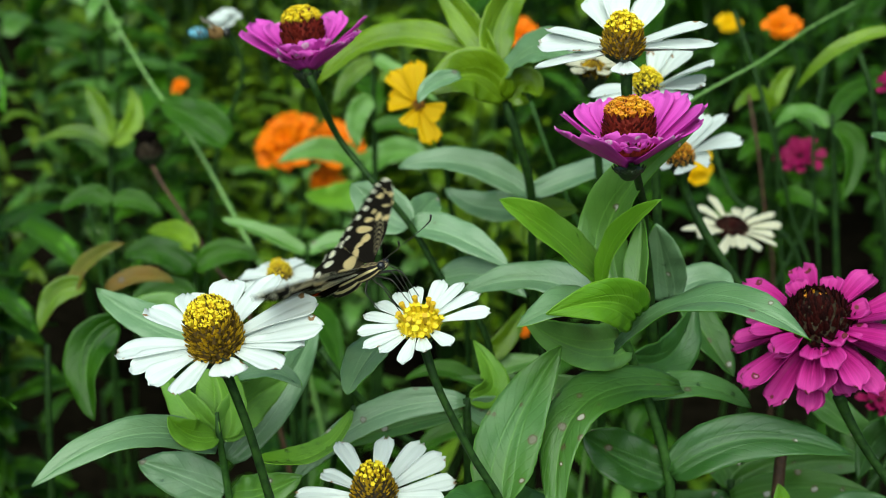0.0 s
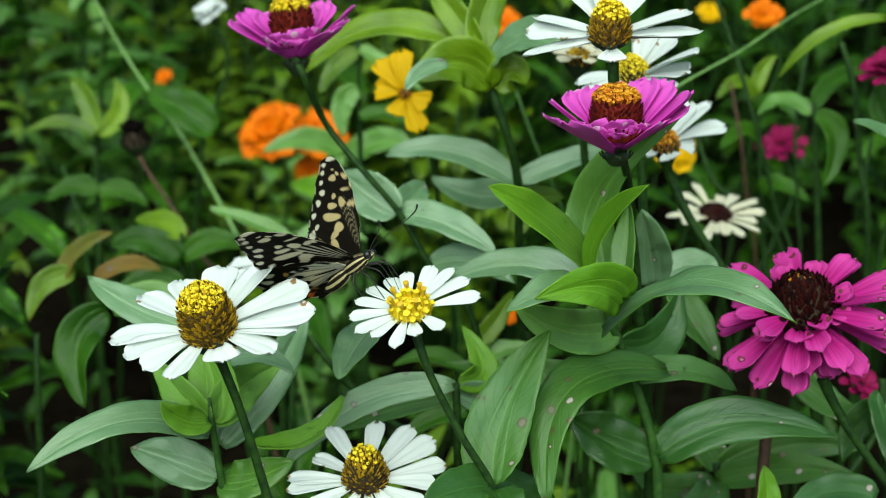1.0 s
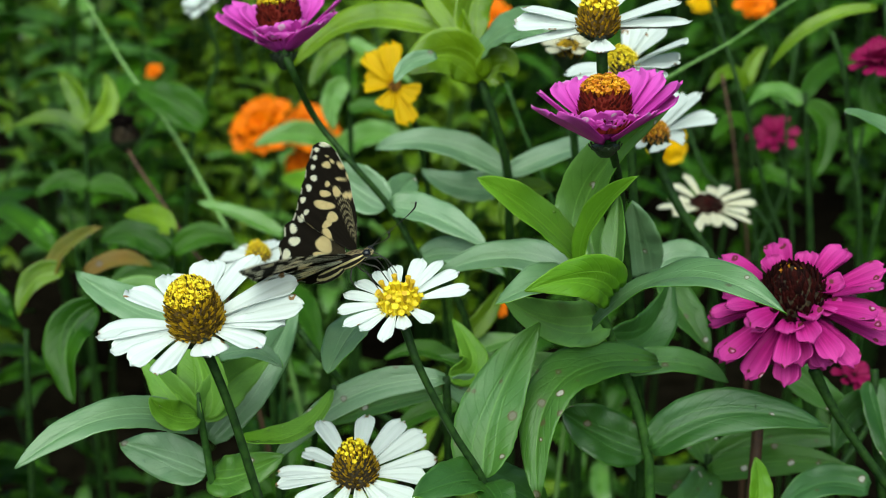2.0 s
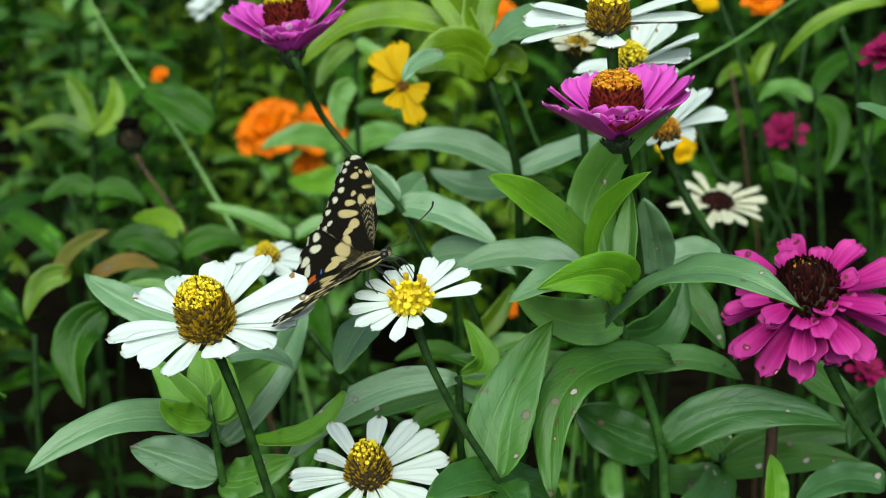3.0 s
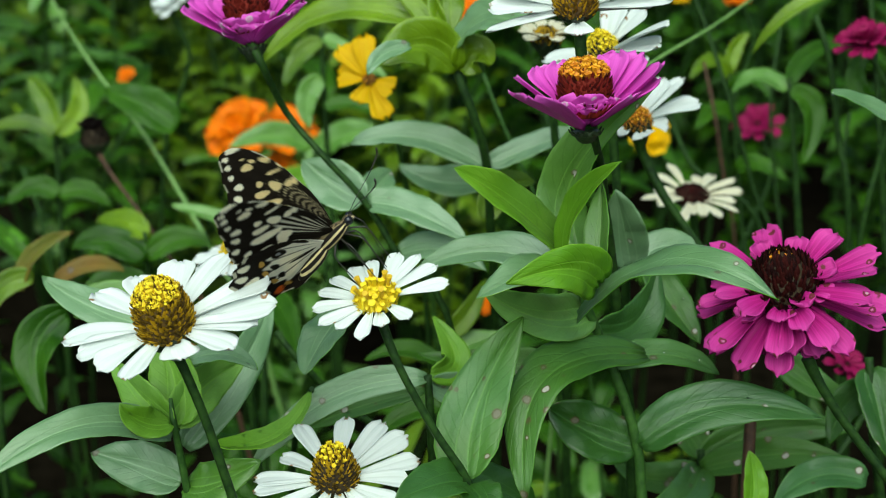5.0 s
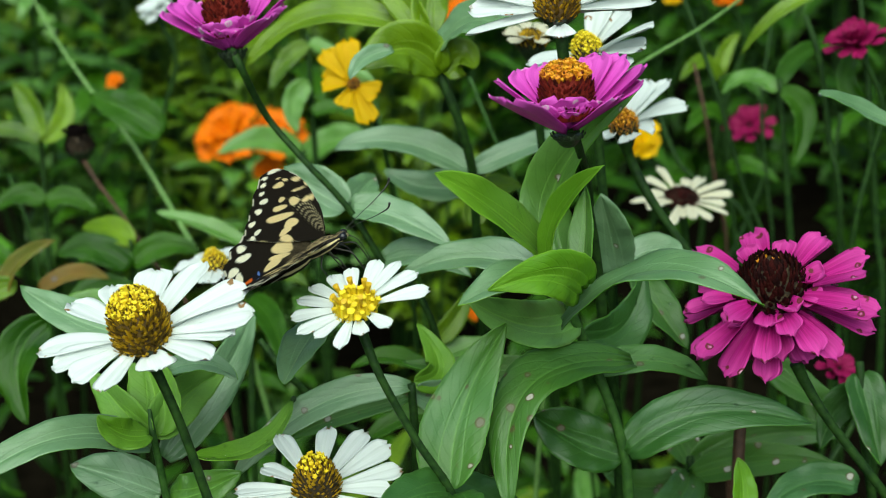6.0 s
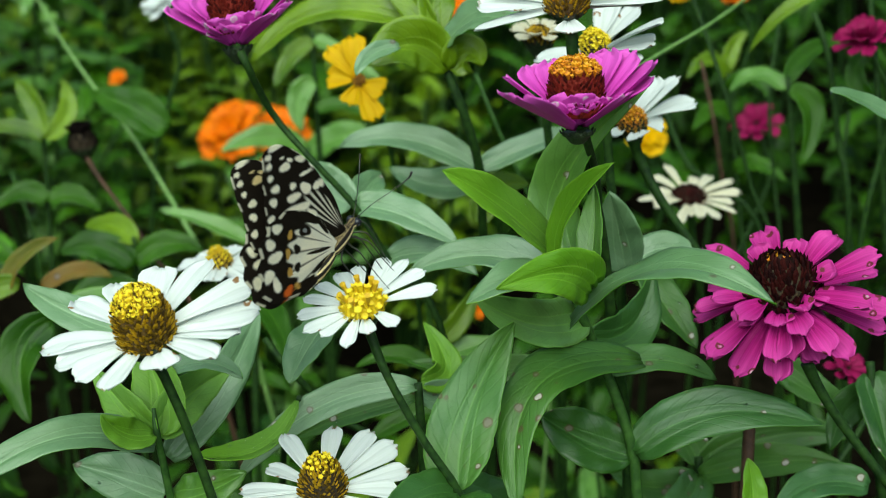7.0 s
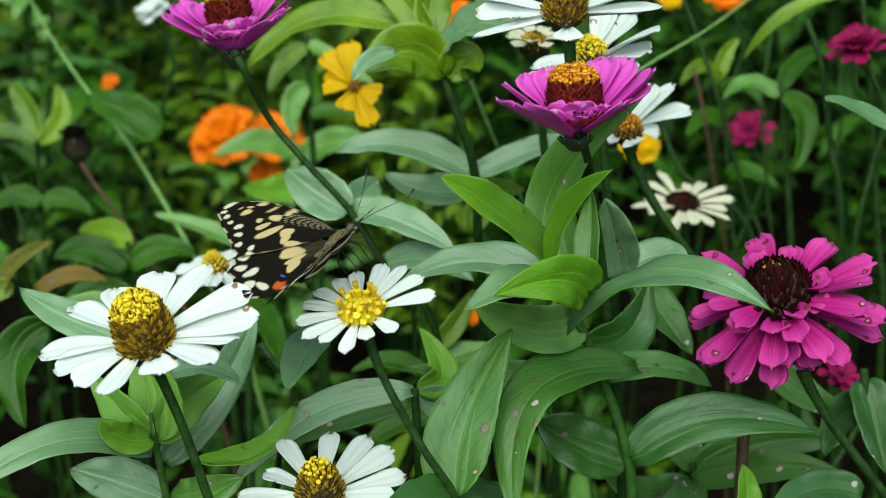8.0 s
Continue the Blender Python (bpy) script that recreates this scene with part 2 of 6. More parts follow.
def thing(name, at, label, category, group=""):
    ob = new(name)
    ob.location = at
    ob.empty_display_size = 0.02
    return tagged(ob, label, category, group)


def sheet_mesh(name, points, uvs, rows, cols, thick, smooth=True):
    """A closed thin blade from a grid of points: upper faces in slot 0, lower faces in slot 1."""
    p = np.asarray(points, float).reshape(rows, cols, 3)
    du = np.gradient(p, axis=1)
    dv = np.gradient(p, axis=0)
    nrm = np.cross(du, dv)
    nrm /= np.linalg.norm(nrm, axis=2, keepdims=True) + 1e-12
    low = p - nrm * thick
    verts = np.concatenate([p.reshape(-1, 3), low.reshape(-1, 3)])
    n = rows * cols
    faces, slots = [], []
    for i in range(rows - 1):
        for j in range(cols - 1):
            a, b, c, d = i * cols + j, i * cols + j + 1, (i + 1) * cols + j + 1, (i + 1) * cols + j
            faces.append((a, b, c, d))
            faces.append((n + d, n + c, n + b, n + a))
            slots += [0, 1]
    ring = [j for j in range(cols)] + [i * cols + cols - 1 for i in range(1, rows)]
    ring += [(rows - 1) * cols + j for j in range(cols - 2, -1, -1)] + [i * cols for i in range(rows - 2, 0, -1)]
    for a, b in zip(ring, ring[1:] + ring[:1]):
        faces.append((b, a, n + a, n + b))
        slots.append(1)
    mesh = bpy.data.meshes.new(name)
    mesh.from_pydata(verts.tolist(), [], faces)
    mesh.polygons.foreach_set("material_index", slots)
    mesh.polygons.foreach_set("use_smooth", [smooth] * len(faces))
    uv = mesh.uv_layers.new(name="UVMap")
    flat = np.concatenate([np.asarray(uvs, float).reshape(-1, 2)] * 2)
    index = np.empty(len(mesh.loops), int)
    mesh.loops.foreach_get("vertex_index", index)
    uv.data.foreach_set("uv", flat[index].ravel())
    mesh.update()
    return mesh


def leaf_mesh(base, via, tip, width, face, fold=0.25, wave=0.045, rows=20, cols=13, seed=0, broad=0.38, roll=0.0, name="leaf", thick=0.00028):
    """A three-nerved leaf along a bent midrib from base through via to tip; face: the way its upper side looks."""
    rnd = random.Random(seed)
    b, v, t = Vector(base), Vector(via), Vector(tip)
    c = 2 * v - (b + t) / 2
    face = Vector(face).normalized()
    ph1, ph2, bend = rnd.uniform(0, 6), rnd.uniform(0, 6), rnd.uniform(-0.06, 0.06)
    length = (v - b).length + (t - v).length
    pts, uvs = [], []
    peak = broad ** broad * (1 - broad) ** (1 - broad)
    for i in range(rows):
        s = i / (rows - 1)
        p = b * (1 - s) ** 2 + c * 2 * s * (1 - s) + t * s * s
        d = ((c - b) * (1 - s) + (t - c) * s).normalized()
        side = d.cross(face)
        if side.length < 1e-4:
            side = d.cross(Vector((0.3, -0.5, 0.8)))
        side.normalize()
        nor = side.cross(d).normalized()
        side = (Matrix.Rotation(roll * s, 3, d) @ side).normalized()
        nor = side.cross(d).normalized()
        ss = 0.012 + 0.985 * s
        w = 0.5 * width * (ss ** broad * (1 - ss) ** (1 - broad) / peak) ** (0.95 + 0.25 * s)
        w = max(w, width * 0.012)
        p = p + side * (bend * length * s * (1 - s))
        for j in range(cols):
            u = 2 * j / (cols - 1) - 1
            a = abs(u)
            lift = fold * w * (a ** 1.25) + width * wave * a * a * math.sin(9 * s + ph1 + 1.4 * u) + width * wave * 0.6 * a * math.sin(21 * s + ph2 + (2.0 if u > 0 else 0.0))
            lift -= 0.16 * w * (1 - s) * math.exp(-((a - 0.46 + 0.38 * s) / 0.13) ** 2) + 0.22 * w * math.exp(-(a / 0.11) ** 2)
            jag = 1 + 0.018 * math.sin(47 * s + ph2 + u) * (a > 0.95)
            pts.append(p + side * (u * w * jag * (1 - 0.10 * fold)) + nor * lift)
            uvs.append((u, s))
    return sheet_mesh(name, pts, uvs, rows, cols, thick)


UP = (0.0, -0.45, 0.89)
FRONT = (0.0, -0.92, 0.38)


def leaf(plant, base, via, tip, width, face=UP, mats=None, label="", **more):
    o = Vector(plant.location)
    seed = int(abs(base[0] * 7919 + tip[0] * 104729 + tip[2] * 31337) * 1000) % 100000
    mesh = leaf_mesh(Vector(base) - o, Vector(via) - o, Vector(tip) - o, width, face, seed=seed, **more)
    return part("leaf", mesh, mats or [LEAF, LEAF_UNDER], plant, label)


def tube(points, radii, sides=10, steps=6):
    """A smooth tapered tube through the points."""
    pts = [Vector(p) for p in points]
    ext = [pts[0] * 2 - pts[1]] + pts + [pts[-1] * 2 - pts[-2]]
    path, rad = [], []
    for k in range(len(pts) - 1):
        a, b, c, d = ext[k:k + 4]
        for i in range(steps + (k == len(pts) - 2)):
            s = i / steps
            path.append(0.5 * (2 * b + (c - a) * s + (2 * a - 5 * b + 4 * c - d) * s * s + (3 * b - a - 3 * c + d) * s ** 3))
            rad.append(radii[k] * (1 - s) + radii[k + 1] * s)
    bm = bmesh.new()
    rings = []
    ref = Vector((0.31, 0.87, 0.37))
    for i, p in enumerate(path):
        d = (path[min(i + 1, len(path) - 1)] - path[max(i - 1, 0)]).normalized()
        x = d.cross(ref).normalized()
        y = d.cross(x)
        rings.append([bm.verts.new(p + rad[i] * (x * math.cos(6.28318 * j / sides) + y * math.sin(6.28318 * j / sides))) for j in range(sides)])
    for r0, r1 in zip(rings, rings[1:]):
        for j in range(sides):
            bm.faces.new((r0[j], r0[(j + 1) % sides], r1[(j + 1) % sides], r1[j])).smooth = True
    bm.faces.new(rings[-1])
    bm.faces.new(rings[0][::-1])
    return bm


def stem(plant, points, radii, material=None, name="stem", sides=10):
    o = Vector(plant.location)
    return part(name, tube([Vector(p) - o for p in points], radii, sides), material or STEM, plant)


def axes(axis):
    a = Vector(axis).normalized()
    e1 = Vector((1, 0, 0))
    e1 = (e1 - a * e1.dot(a)).normalized()
    return e1, a.cross(e1), a


def petal_mesh(length, width, bend=-0.2, cup=0.15, seed=0, start=0.16, notch=0.06, rows=12, cols=9, thick=0.0003, twist=0.0):
    """A ray petal along +x, its upper side to +z, bent along its length; x from the disc's middle."""
    rnd = random.Random(seed)
    ph, tilt = rnd.uniform(0, 6), rnd.uniform(-0.15, 0.15)
    edge = [rnd.uniform(-1, 1) for _ in range(cols)]
    pts, uvs = [], []
    for i in range(rows):
        s = i / (rows - 1)
        grow = 0.20 + 0.80 * (1 - (1 - min(s / 0.80, 1.0)) ** 1.35)
        close = 1.0 if s < 0.78 else max(0.0, 1 - ((s - 0.78) / 0.228) ** 2.4) ** 0.5
        w = 0.5 * width * grow * max(close, 0.30)
        for j in range(cols):
            u = 2 * j / (cols - 1) - 1
            tipcut = notch * length * s ** 6 * (abs(math.sin(2.2 * u + ph)) + 0.12 * edge[j])
            x = start * length + (1 - start) * length * s - tipcut
            lift = bend * length * s * s + cup * width * (u * u - 0.3) * (1 - 0.4 * s) + 0.035 * width * math.cos(7.5 * u) + 0.03 * width * math.sin(5 * s + ph) * u
            y = u * w + tilt * width * s * s * 0.5
            lift += twist * y * s
            pts.append((x, y, lift))
            uvs.append((u, s))
    return sheet_mesh("petal", pts, uvs, rows, cols, thick)


def dome(radius, height, rings=10, sides=24, power=0.6):
    """Points of a rounded cone: radius and height by share s from rim (0) to apex (1)."""
    bm = bmesh.new()
    rows = []
    for i in range(rings):
        s = i / rings
        r = radius * (1 - s ** (1 / power) ) ** 0.6
        rows.append([bm.verts.new((r * math.cos(6.28318 * j / sides), r * math.sin(6.28318 * j / sides), height * s)) for j in range(sides)])
    top = bm.verts.new((0, 0, height))
    for a, b in zip(rows, rows[1:]):
        for j in range(sides):
            bm.faces.new((a[j], a[(j + 1) % sides], b[(j + 1) % sides], b[j])).smooth = True
    for j in range(sides):
        bm.faces.new((rows[-1][j], rows[-1][(j + 1) % sides], top)).smooth = True
    bm.faces.new(rows[0][::-1])
    return bm


def disc_pieces(radius, height, count, lo, hi, size, kind, seed, power=0.6):
    """Scales (kind 0) or open five-lobed florets (kind 1) spread over the dome between the shares lo and hi."""
    rnd = random.Random(seed)
    verts, faces = [], []
    for k in range(count):
        s = lo + (hi - lo) * (k + 0.5) / count
        s = min(0.985, max(0.0, s + rnd.uniform(-0.02, 0.02)))
        a = k * 2.39996 + rnd.uniform(-0.12, 0.12)
        r = radius * (1 - s ** (1 / power)) ** 0.6
        r2 = radius * (1 - min(0.999, s + 0.03) ** (1 / power)) ** 0.6
        p = Vector((r * math.cos(a), r * math.sin(a), height * s))
        out = Vector((math.cos(a), math.sin(a), 0))
        slope = (out * (r2 - r) + Vector((0, 0, height * 0.03))).normalized()
        side = Vector((-math.sin(a), math.cos(a), 0))
        nor = side.cross(slope).normalized()
        if nor.dot(out) < 0:
            nor = -nor
        z = size * rnd.uniform(0.7, 1.4)
        if kind == 0:
            d = (nor * 0.75 + slope * 0.8).normalized()
            w = side * (z * 0.42)
            h = nor * (z * 0.34)
            base = p - d * z * 0.3
            n = len(verts)
            verts += [base - w, base + h, base + w, base - h, p + d * z * 0.55 - w * 0.75, p + d * z * 0.55 + h * 0.9, p + d * z * 0.55 + w * 0.75, p + d * z * 1.25]
            faces += [(n, n + 1, n + 5, n + 4), (n + 1, n + 2, n + 6, n + 5), (n + 2, n + 3, n + 6), (n + 3, n, n + 4), (n + 3, n + 4, n + 6), (n + 4, n + 5, n + 7), (n + 5, n + 6, n + 7), (n + 6, n + 4, n + 7)]
        else:
            d = (nor * 0.8 + Vector((0, 0, 0.7))).normalized()
            x, y = d.cross(side).normalized(), side
            n = len(verts)
            b, m = p - d * z * 0.4, p + d * z * 1.05
            for i in range(5):
                q = 6.28318 * i / 5 + a
                verts.append(b + (x * math.cos(q) + y * math.sin(q)) * z * 0.32)
            for i in range(5):
                q = 6.28318 * i / 5 + a
                verts.append(m + (x * math.cos(q) + y * math.sin(q)) * z * 0.50)
            for i in range(5):
                q = 6.28318 * (i + 0.5) / 5 + a
                verts.append(m + d * z * 0.25 + (x * math.cos(q) + y * math.sin(q)) * z * 0.66)
            verts.append(m - d * z * 0.15)
            for i in range(5):
                j = (i + 1) % 5
                faces += [(n + i, n + j, n + 5 + j, n + 5 + i), (n + 5 + i, n + 5 + j, n + 10 + i), (n + 5 + j, n + 5 + i, n + 15)]
    mesh = bpy.data.meshes.new("florets")
    mesh.from_pydata([tuple(v) for v in verts], [], faces)
    mesh.update()
    return mesh


def bracts(radius, depth, stem_radius, seed=0):
    """The green cup under the petals, with overlapping scales."""
    bm = bmesh.new()
    prof = [(stem_radius, -depth * 1.25), (stem_radius * 1.5, -depth), (radius * 0.75, -depth * 0.62), (radius, -depth * 0.2), (radius * 1.02, 0.0), (radius * 0.6, depth * 0.1)]
    rows = [[bm.verts.new((r * math.cos(6.28318 * j / 20), r * math.sin(6.28318 * j / 20), z)) for j in range(20)] for r, z in prof]
    for a, b in zip(rows, rows[1:]):
        for j in range(20):
            bm.faces.new((a[j], a[(j + 1) % 20], b[(j + 1) % 20], b[j])).smooth = True
    bm.faces.new(rows[-1])
    bm.faces.new(rows[0][::-1])
    for ring, (rr, z, n) in enumerate(((0.62, -0.72, 9), (0.9, -0.42, 12), (1.04, -0.12, 15))):
        for k in range(n):
            a = 6.28318 * (k + 0.5 * ring) / n
            c, s = math.cos(a), math.sin(a)
            w = radius * 2.6 / n
            out = Vector((c, s, 0))
            side = Vector((-s, c, 0)) * w
            p = out * (radius * rr) + Vector((0, 0, depth * z))
            top = Vector((0, 0, depth * 0.34)) + out * radius * 0.12
            v = [bm.verts.new(q) for q in (p - side, p + side, p + side * 0.8 + top, p + top * 1.35 + out * radius * 0.02, p - side * 0.8 + top, p + top * 0.5 + out * radius * 0.1)]
            for tri in ((0, 1, 5), (1, 2, 5), (2, 3, 5), (3, 4, 5), (4, 0, 5)):
                bm.faces.new([v[i] for i in tri])
    return bm


def head_matrix(at, axis, spin=0.0):
    e1, e2, a = axes(axis)
    return Matrix.Translation(at) @ Matrix((e1, e2, a)).transposed().to_4x4() @ Matrix.Rotation(spin, 4, "Z")


def zinnia_head(plant, at, axis, petals, petal_width, disc_radius, disc_height, petal_mat, scale_mat, floret_mat, seed=0,
                bend=-0.12, cup=0.12, cup_depth=0.008, stem_radius=0.002, open_from=0.62, scales=170, florets=46, floret_size=None, power=0.6, notch=0.06, name="flower_head", core_mat=None, drop=0.0):
    """One flower: petals is a list of (azimuth, reach, rise in degrees)."""
    rnd = random.Random(seed)
    o = Vector(plant.location)
    m = head_matrix(Vector(at) - o, axis) @ Matrix.Translation((0, 0, -drop))
    disc_height += drop
    petals = [(az, math.hypot(r * math.cos(radians(e)), r * math.sin(radians(e)) + drop), math.degrees(math.atan2(r * math.sin(radians(e)) + drop, r * math.cos(radians(e))))) for az, r, e in petals]
    if drop:
        petals += ring(13, disc_radius * 1.75, 46, seed + 3, 0.08)
    head = part(name, bracts(disc_radius * (0.60 if drop else 0.88), cup_depth * 0.8, stem_radius, seed), SEPAL, plant)
    head.matrix_local = m
    for k, (az, reach, rise) in enumerate(petals):
        length = reach
        p = part("petal", petal_mesh(length, petal_width * rnd.uniform(0.9, 1.1), bend * rnd.uniform(0.5, 1.5), cup * rnd.uniform(0.4, 1.5), seed * 50 + k, min(0.6, disc_radius * (0.45 if drop else 0.75) / length), notch, twist=rnd.uniform(-0.25, 0.25)), petal_mat, head)
        lift = math.degrees(math.atan2(-bend * 0.85, 1.0))
        p.matrix_local = Matrix.Rotation(radians(az), 4, "Z") @ Matrix.Rotation(-radians(rise + lift), 4, "Y") @ Matrix.Translation((0, 0, rnd.uniform(0, 0.0006)))
    if disc_height > 0:
        disc_height -= drop
        core = part("disc", dome(disc_radius, disc_height, power=power), core_mat or CORE, head)
        core.location = (0, 0, drop)
        size = disc_radius * 0.19
        part("scale_cone", disc_pieces(disc_radius, disc_height, int(scales * 1.7), 0.02, 0.96, size, 0, seed, power), scale_mat, head).location = (0, 0, drop)
        if florets:
            part("floret_crown", disc_pieces(disc_radius, disc_height, florets if floret_size else int(florets * 2.2), open_from, 0.985, floret_size or size * 0.8, 1, seed + 1, power), floret_mat, head).location = (0, 0, drop)
    return head


def ring(n, reach, rise, seed, jitter=0.10, turn=0.0):
    rnd = random.Random(seed)
    return [(turn + 360 * k / n + rnd.uniform(-6, 6), reach * rnd.uniform(1 - jitter, 1 + jitter), rise + rnd.uniform(-7, 7)) for k in range(n)]


# ---- ground ----
def build_ground():
    bm = bmesh.new()
    nx, ny = 70, 70
    grid = []
    for i in range(ny):
        y = -6 + 0.0 * i + 6 * (i / (ny - 1)) * 2 if i < ny - 1 else 400.0
        row = []
        for j in range(nx):
            x = -6 + 12 * j / (nx - 1)
            if j == 0:
                x = -400.0
            if j == nx - 1:
                x = 400.0
            if i == 0:
                y = -400.0
            z = 0.03 * noise.noise(Vector((x * 2.0, y * 2.0, 0.3))) + 0.012 * noise.noise(Vector((x * 9, y * 9, 3.0)))
            row.append(bm.verts.new((x, y, z)))
        grid.append(row)
    for a, b in zip(grid, grid[1:]):
        for j in range(nx - 1):
            bm.faces.new((a[j], a[j + 1], b[j + 1], b[j])).smooth = True
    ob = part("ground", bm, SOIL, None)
    tagged(ob, "garden soil under the flower bed, darkened to stand for shade", "ground", kind="structure")


build_ground()

# ---- the flower bed ----


def rooted(name, points, radii, label, category, material=None, group=""):
    """A plant: its stem through the points, then on down to the soil."""
    pts = [Vector(p) for p in points]
    last, d = pts[-1], (pts[-1] - pts[-2]).normalized()
    low = last + d * 0.05
    mid = low + Vector((d.x * 0.06, d.y * 0.06 + 0.01, -low.z * 0.45))
    root = Vector((mid.x + d.x * 0.03, mid.y + 0.01, 0.0))
    ob = thing(name, root, label, category, group)
    stem(ob, pts + [low, mid, root - Vector((0, 0, 0.03))], list(radii) + [radii[-1] * 1.02, radii[-1] * 1.15, radii[-1] * 1.3], material)
    return ob


def leafy_zinnia():
    p = rooted("zinnia_plant", [(0.0659, 0.5873, 0.5391), (0.0693, 0.5873, 0.5284), (0.0775, 0.5886, 0.5078), (0.0846, 0.5867, 0.4897), (0.0906, 0.5836, 0.4687), (0.0927, 0.5804, 0.4474)],
               [0.0016, 0.0018, 0.0019, 0.0020, 0.0021, 0.0023], "leafy green zinnia shoot without a flower, spotted lower leaves", "plant", STEM_FRESH)
    young = [LEAF_YOUNG, LEAF_YOUNG]
    leaf(p, (0.0603, 0.5857, 0.5510), (0.0392, 0.5702, 0.5761), (0.0191, 0.5657, 0.5911), 0.0150, (-0.35, -0.55, 0.75), young, fold=0.35)
    leaf(p, (0.0674, 0.5967, 0.5410), (0.0644, 0.6089, 0.5715), (0.0913, 0.5830, 0.6153), 0.0215, (-0.20, -0.72, 0.66), fold=0.5, broad=0.42)
    leaf(p, (0.0604, 0.5765, 0.5495), (0.0628, 0.5691, 0.5741), (0.0763, 0.5543, 0.5967), 0.0105, (-0.75, -0.55, 0.30), young, fold=0.5)
    leaf(p, (0.0722, 0.5860, 0.5414), (0.0747, 0.5936, 0.5551), (0.0762, 0.6084, 0.5704), 0.0110, (-0.5, -0.85, 0.1), fold=0.5)
    leaf(p, (0.0689, 0.5750, 0.5378), (0.0529, 0.5580, 0.5563), (0.0260, 0.5400, 0.5523), 0.0190, (0.10, 0.85, 0.50), [LEAF_SHEEN, LEAF_YOUNG], fold=0.15, broad=0.40, roll=-1.7)
    leaf(p, (0.0715, 0.5600, 0.5480), (0.0585, 0.5440, 0.5605), (0.0360, 0.5340, 0.5600), 0.0190, (0.0, -0.90, 0.42), young, "young leaf seen from below", fold=0.12, broad=0.27)
    leaf(p, (0.0640, 0.5691, 0.5312), (0.0930, 0.5394, 0.5656), (0.1240, 0.5099, 0.5628), 0.0180, (0.10, -0.42, 0.90), [LEAF_SHEEN, LEAF_UNDER], fold=0.1, broad=0.42)
    leaf(p, (0.0655, 0.6085, 0.5301), (0.0371, 0.6250, 0.5353), (0.0063, 0.6339, 0.5244), 0.0170, (0.0, -0.55, 0.83), [LEAF_SHEEN, LEAF_UNDER])
    leaf(p, (0.0705, 0.5897, 0.5238), (0.0506, 0.5732, 0.5302), (0.0282, 0.5619, 0.5471), 0.0190, (-0.10, -0.80, 0.55), [LEAF, LEAF_UNDER], fold=0.3, broad=0.32)
    leaf(p, (0.0742, 0.5963, 0.5135), (0.0928, 0.6137, 0.5090), (0.1032, 0.6327, 0.5245), 0.0190, (0.35, -0.85, 0.4), [LEAF_DARK, LEAF_UNDER], fold=0.3)
    leaf(p, (0.0753, 0.5992, 0.5072), (0.0707, 0.6075, 0.5009), (0.0692, 0.6190, 0.5107), 0.0130, (0.0, -0.9, 0.4), [LEAF_SHEEN, LEAF_UNDER])
    leaf(p, (0.0930, 0.5854, 0.5082), (0.0503, 0.5558, 0.5136), (0.0432, 0.5268, 0.4788), 0.0205, (-0.35, -0.55, 0.76), [LEAF_SICK, LEAF_UNDER], fold=0.05, broad=0.40)
    leaf(p, (0.0803, 0.5911, 0.5007), (0.1023, 0.5979, 0.5021), (0.1242, 0.6000, 0.4919), 0.0125, (0.0, -0.6, 0.8), [LEAF_SICK, LEAF_UNDER], "spotted ageing leaf")
    leaf(p, (0.0755, 0.6084, 0.4953), (0.0406, 0.6155, 0.4902), (0.0053, 0.6230, 0.4916), 0.0115, (0.0, -0.7, 0.7), [LEAF_SICK, LEAF_UNDER], "spotted ageing leaf")
    leaf(p, (0.0905, 0.5813, 0.4712), (0.1205, 0.5814, 0.4883), (0.1613, 0.5804, 0.4819), 0.0200, (0.0, -0.70, 0.71), [LEAF_DARK, LEAF_UNDER], fold=0.15, broad=0.36)
    leaf(p, (0.0900, 0.5836, 0.4687), (0.0723, 0.5819, 0.4774), (0.0553, 0.5810, 0.4880), 0.0225, (-0.05, -0.75, 0.66), [LEAF_DARK, LEAF_UNDER], fold=0.15, broad=0.45)
    leaf(p, (0.1015, 0.6567, 0.5172), (0.1118, 0.6407, 0.5044), (0.1207, 0.6254, 0.4934), 0.0160, (0.3, -0.75, 0.6), [LEAF_SICK, LEAF_UNDER], "spotted pale leaf")
    leaf(p, (0.0935, 0.6421, 0.5207), (0.0893, 0.6385, 0.5386), (0.0853, 0.6370, 0.5562), 0.0180, (-0.1, -0.95, 0.25), [LEAF_SHEEN, LEAF_UNDER], fold=0.2)
    leaf(p, (0.0960, 0.6517, 0.5180), (0.1104, 0.6546, 0.5257), (0.1207, 0.6426, 0.5228), 0.0150, (0.1, -0.5, 0.85), [LEAF_SHEEN, LEAF_UNDER])


leafy_zinnia()


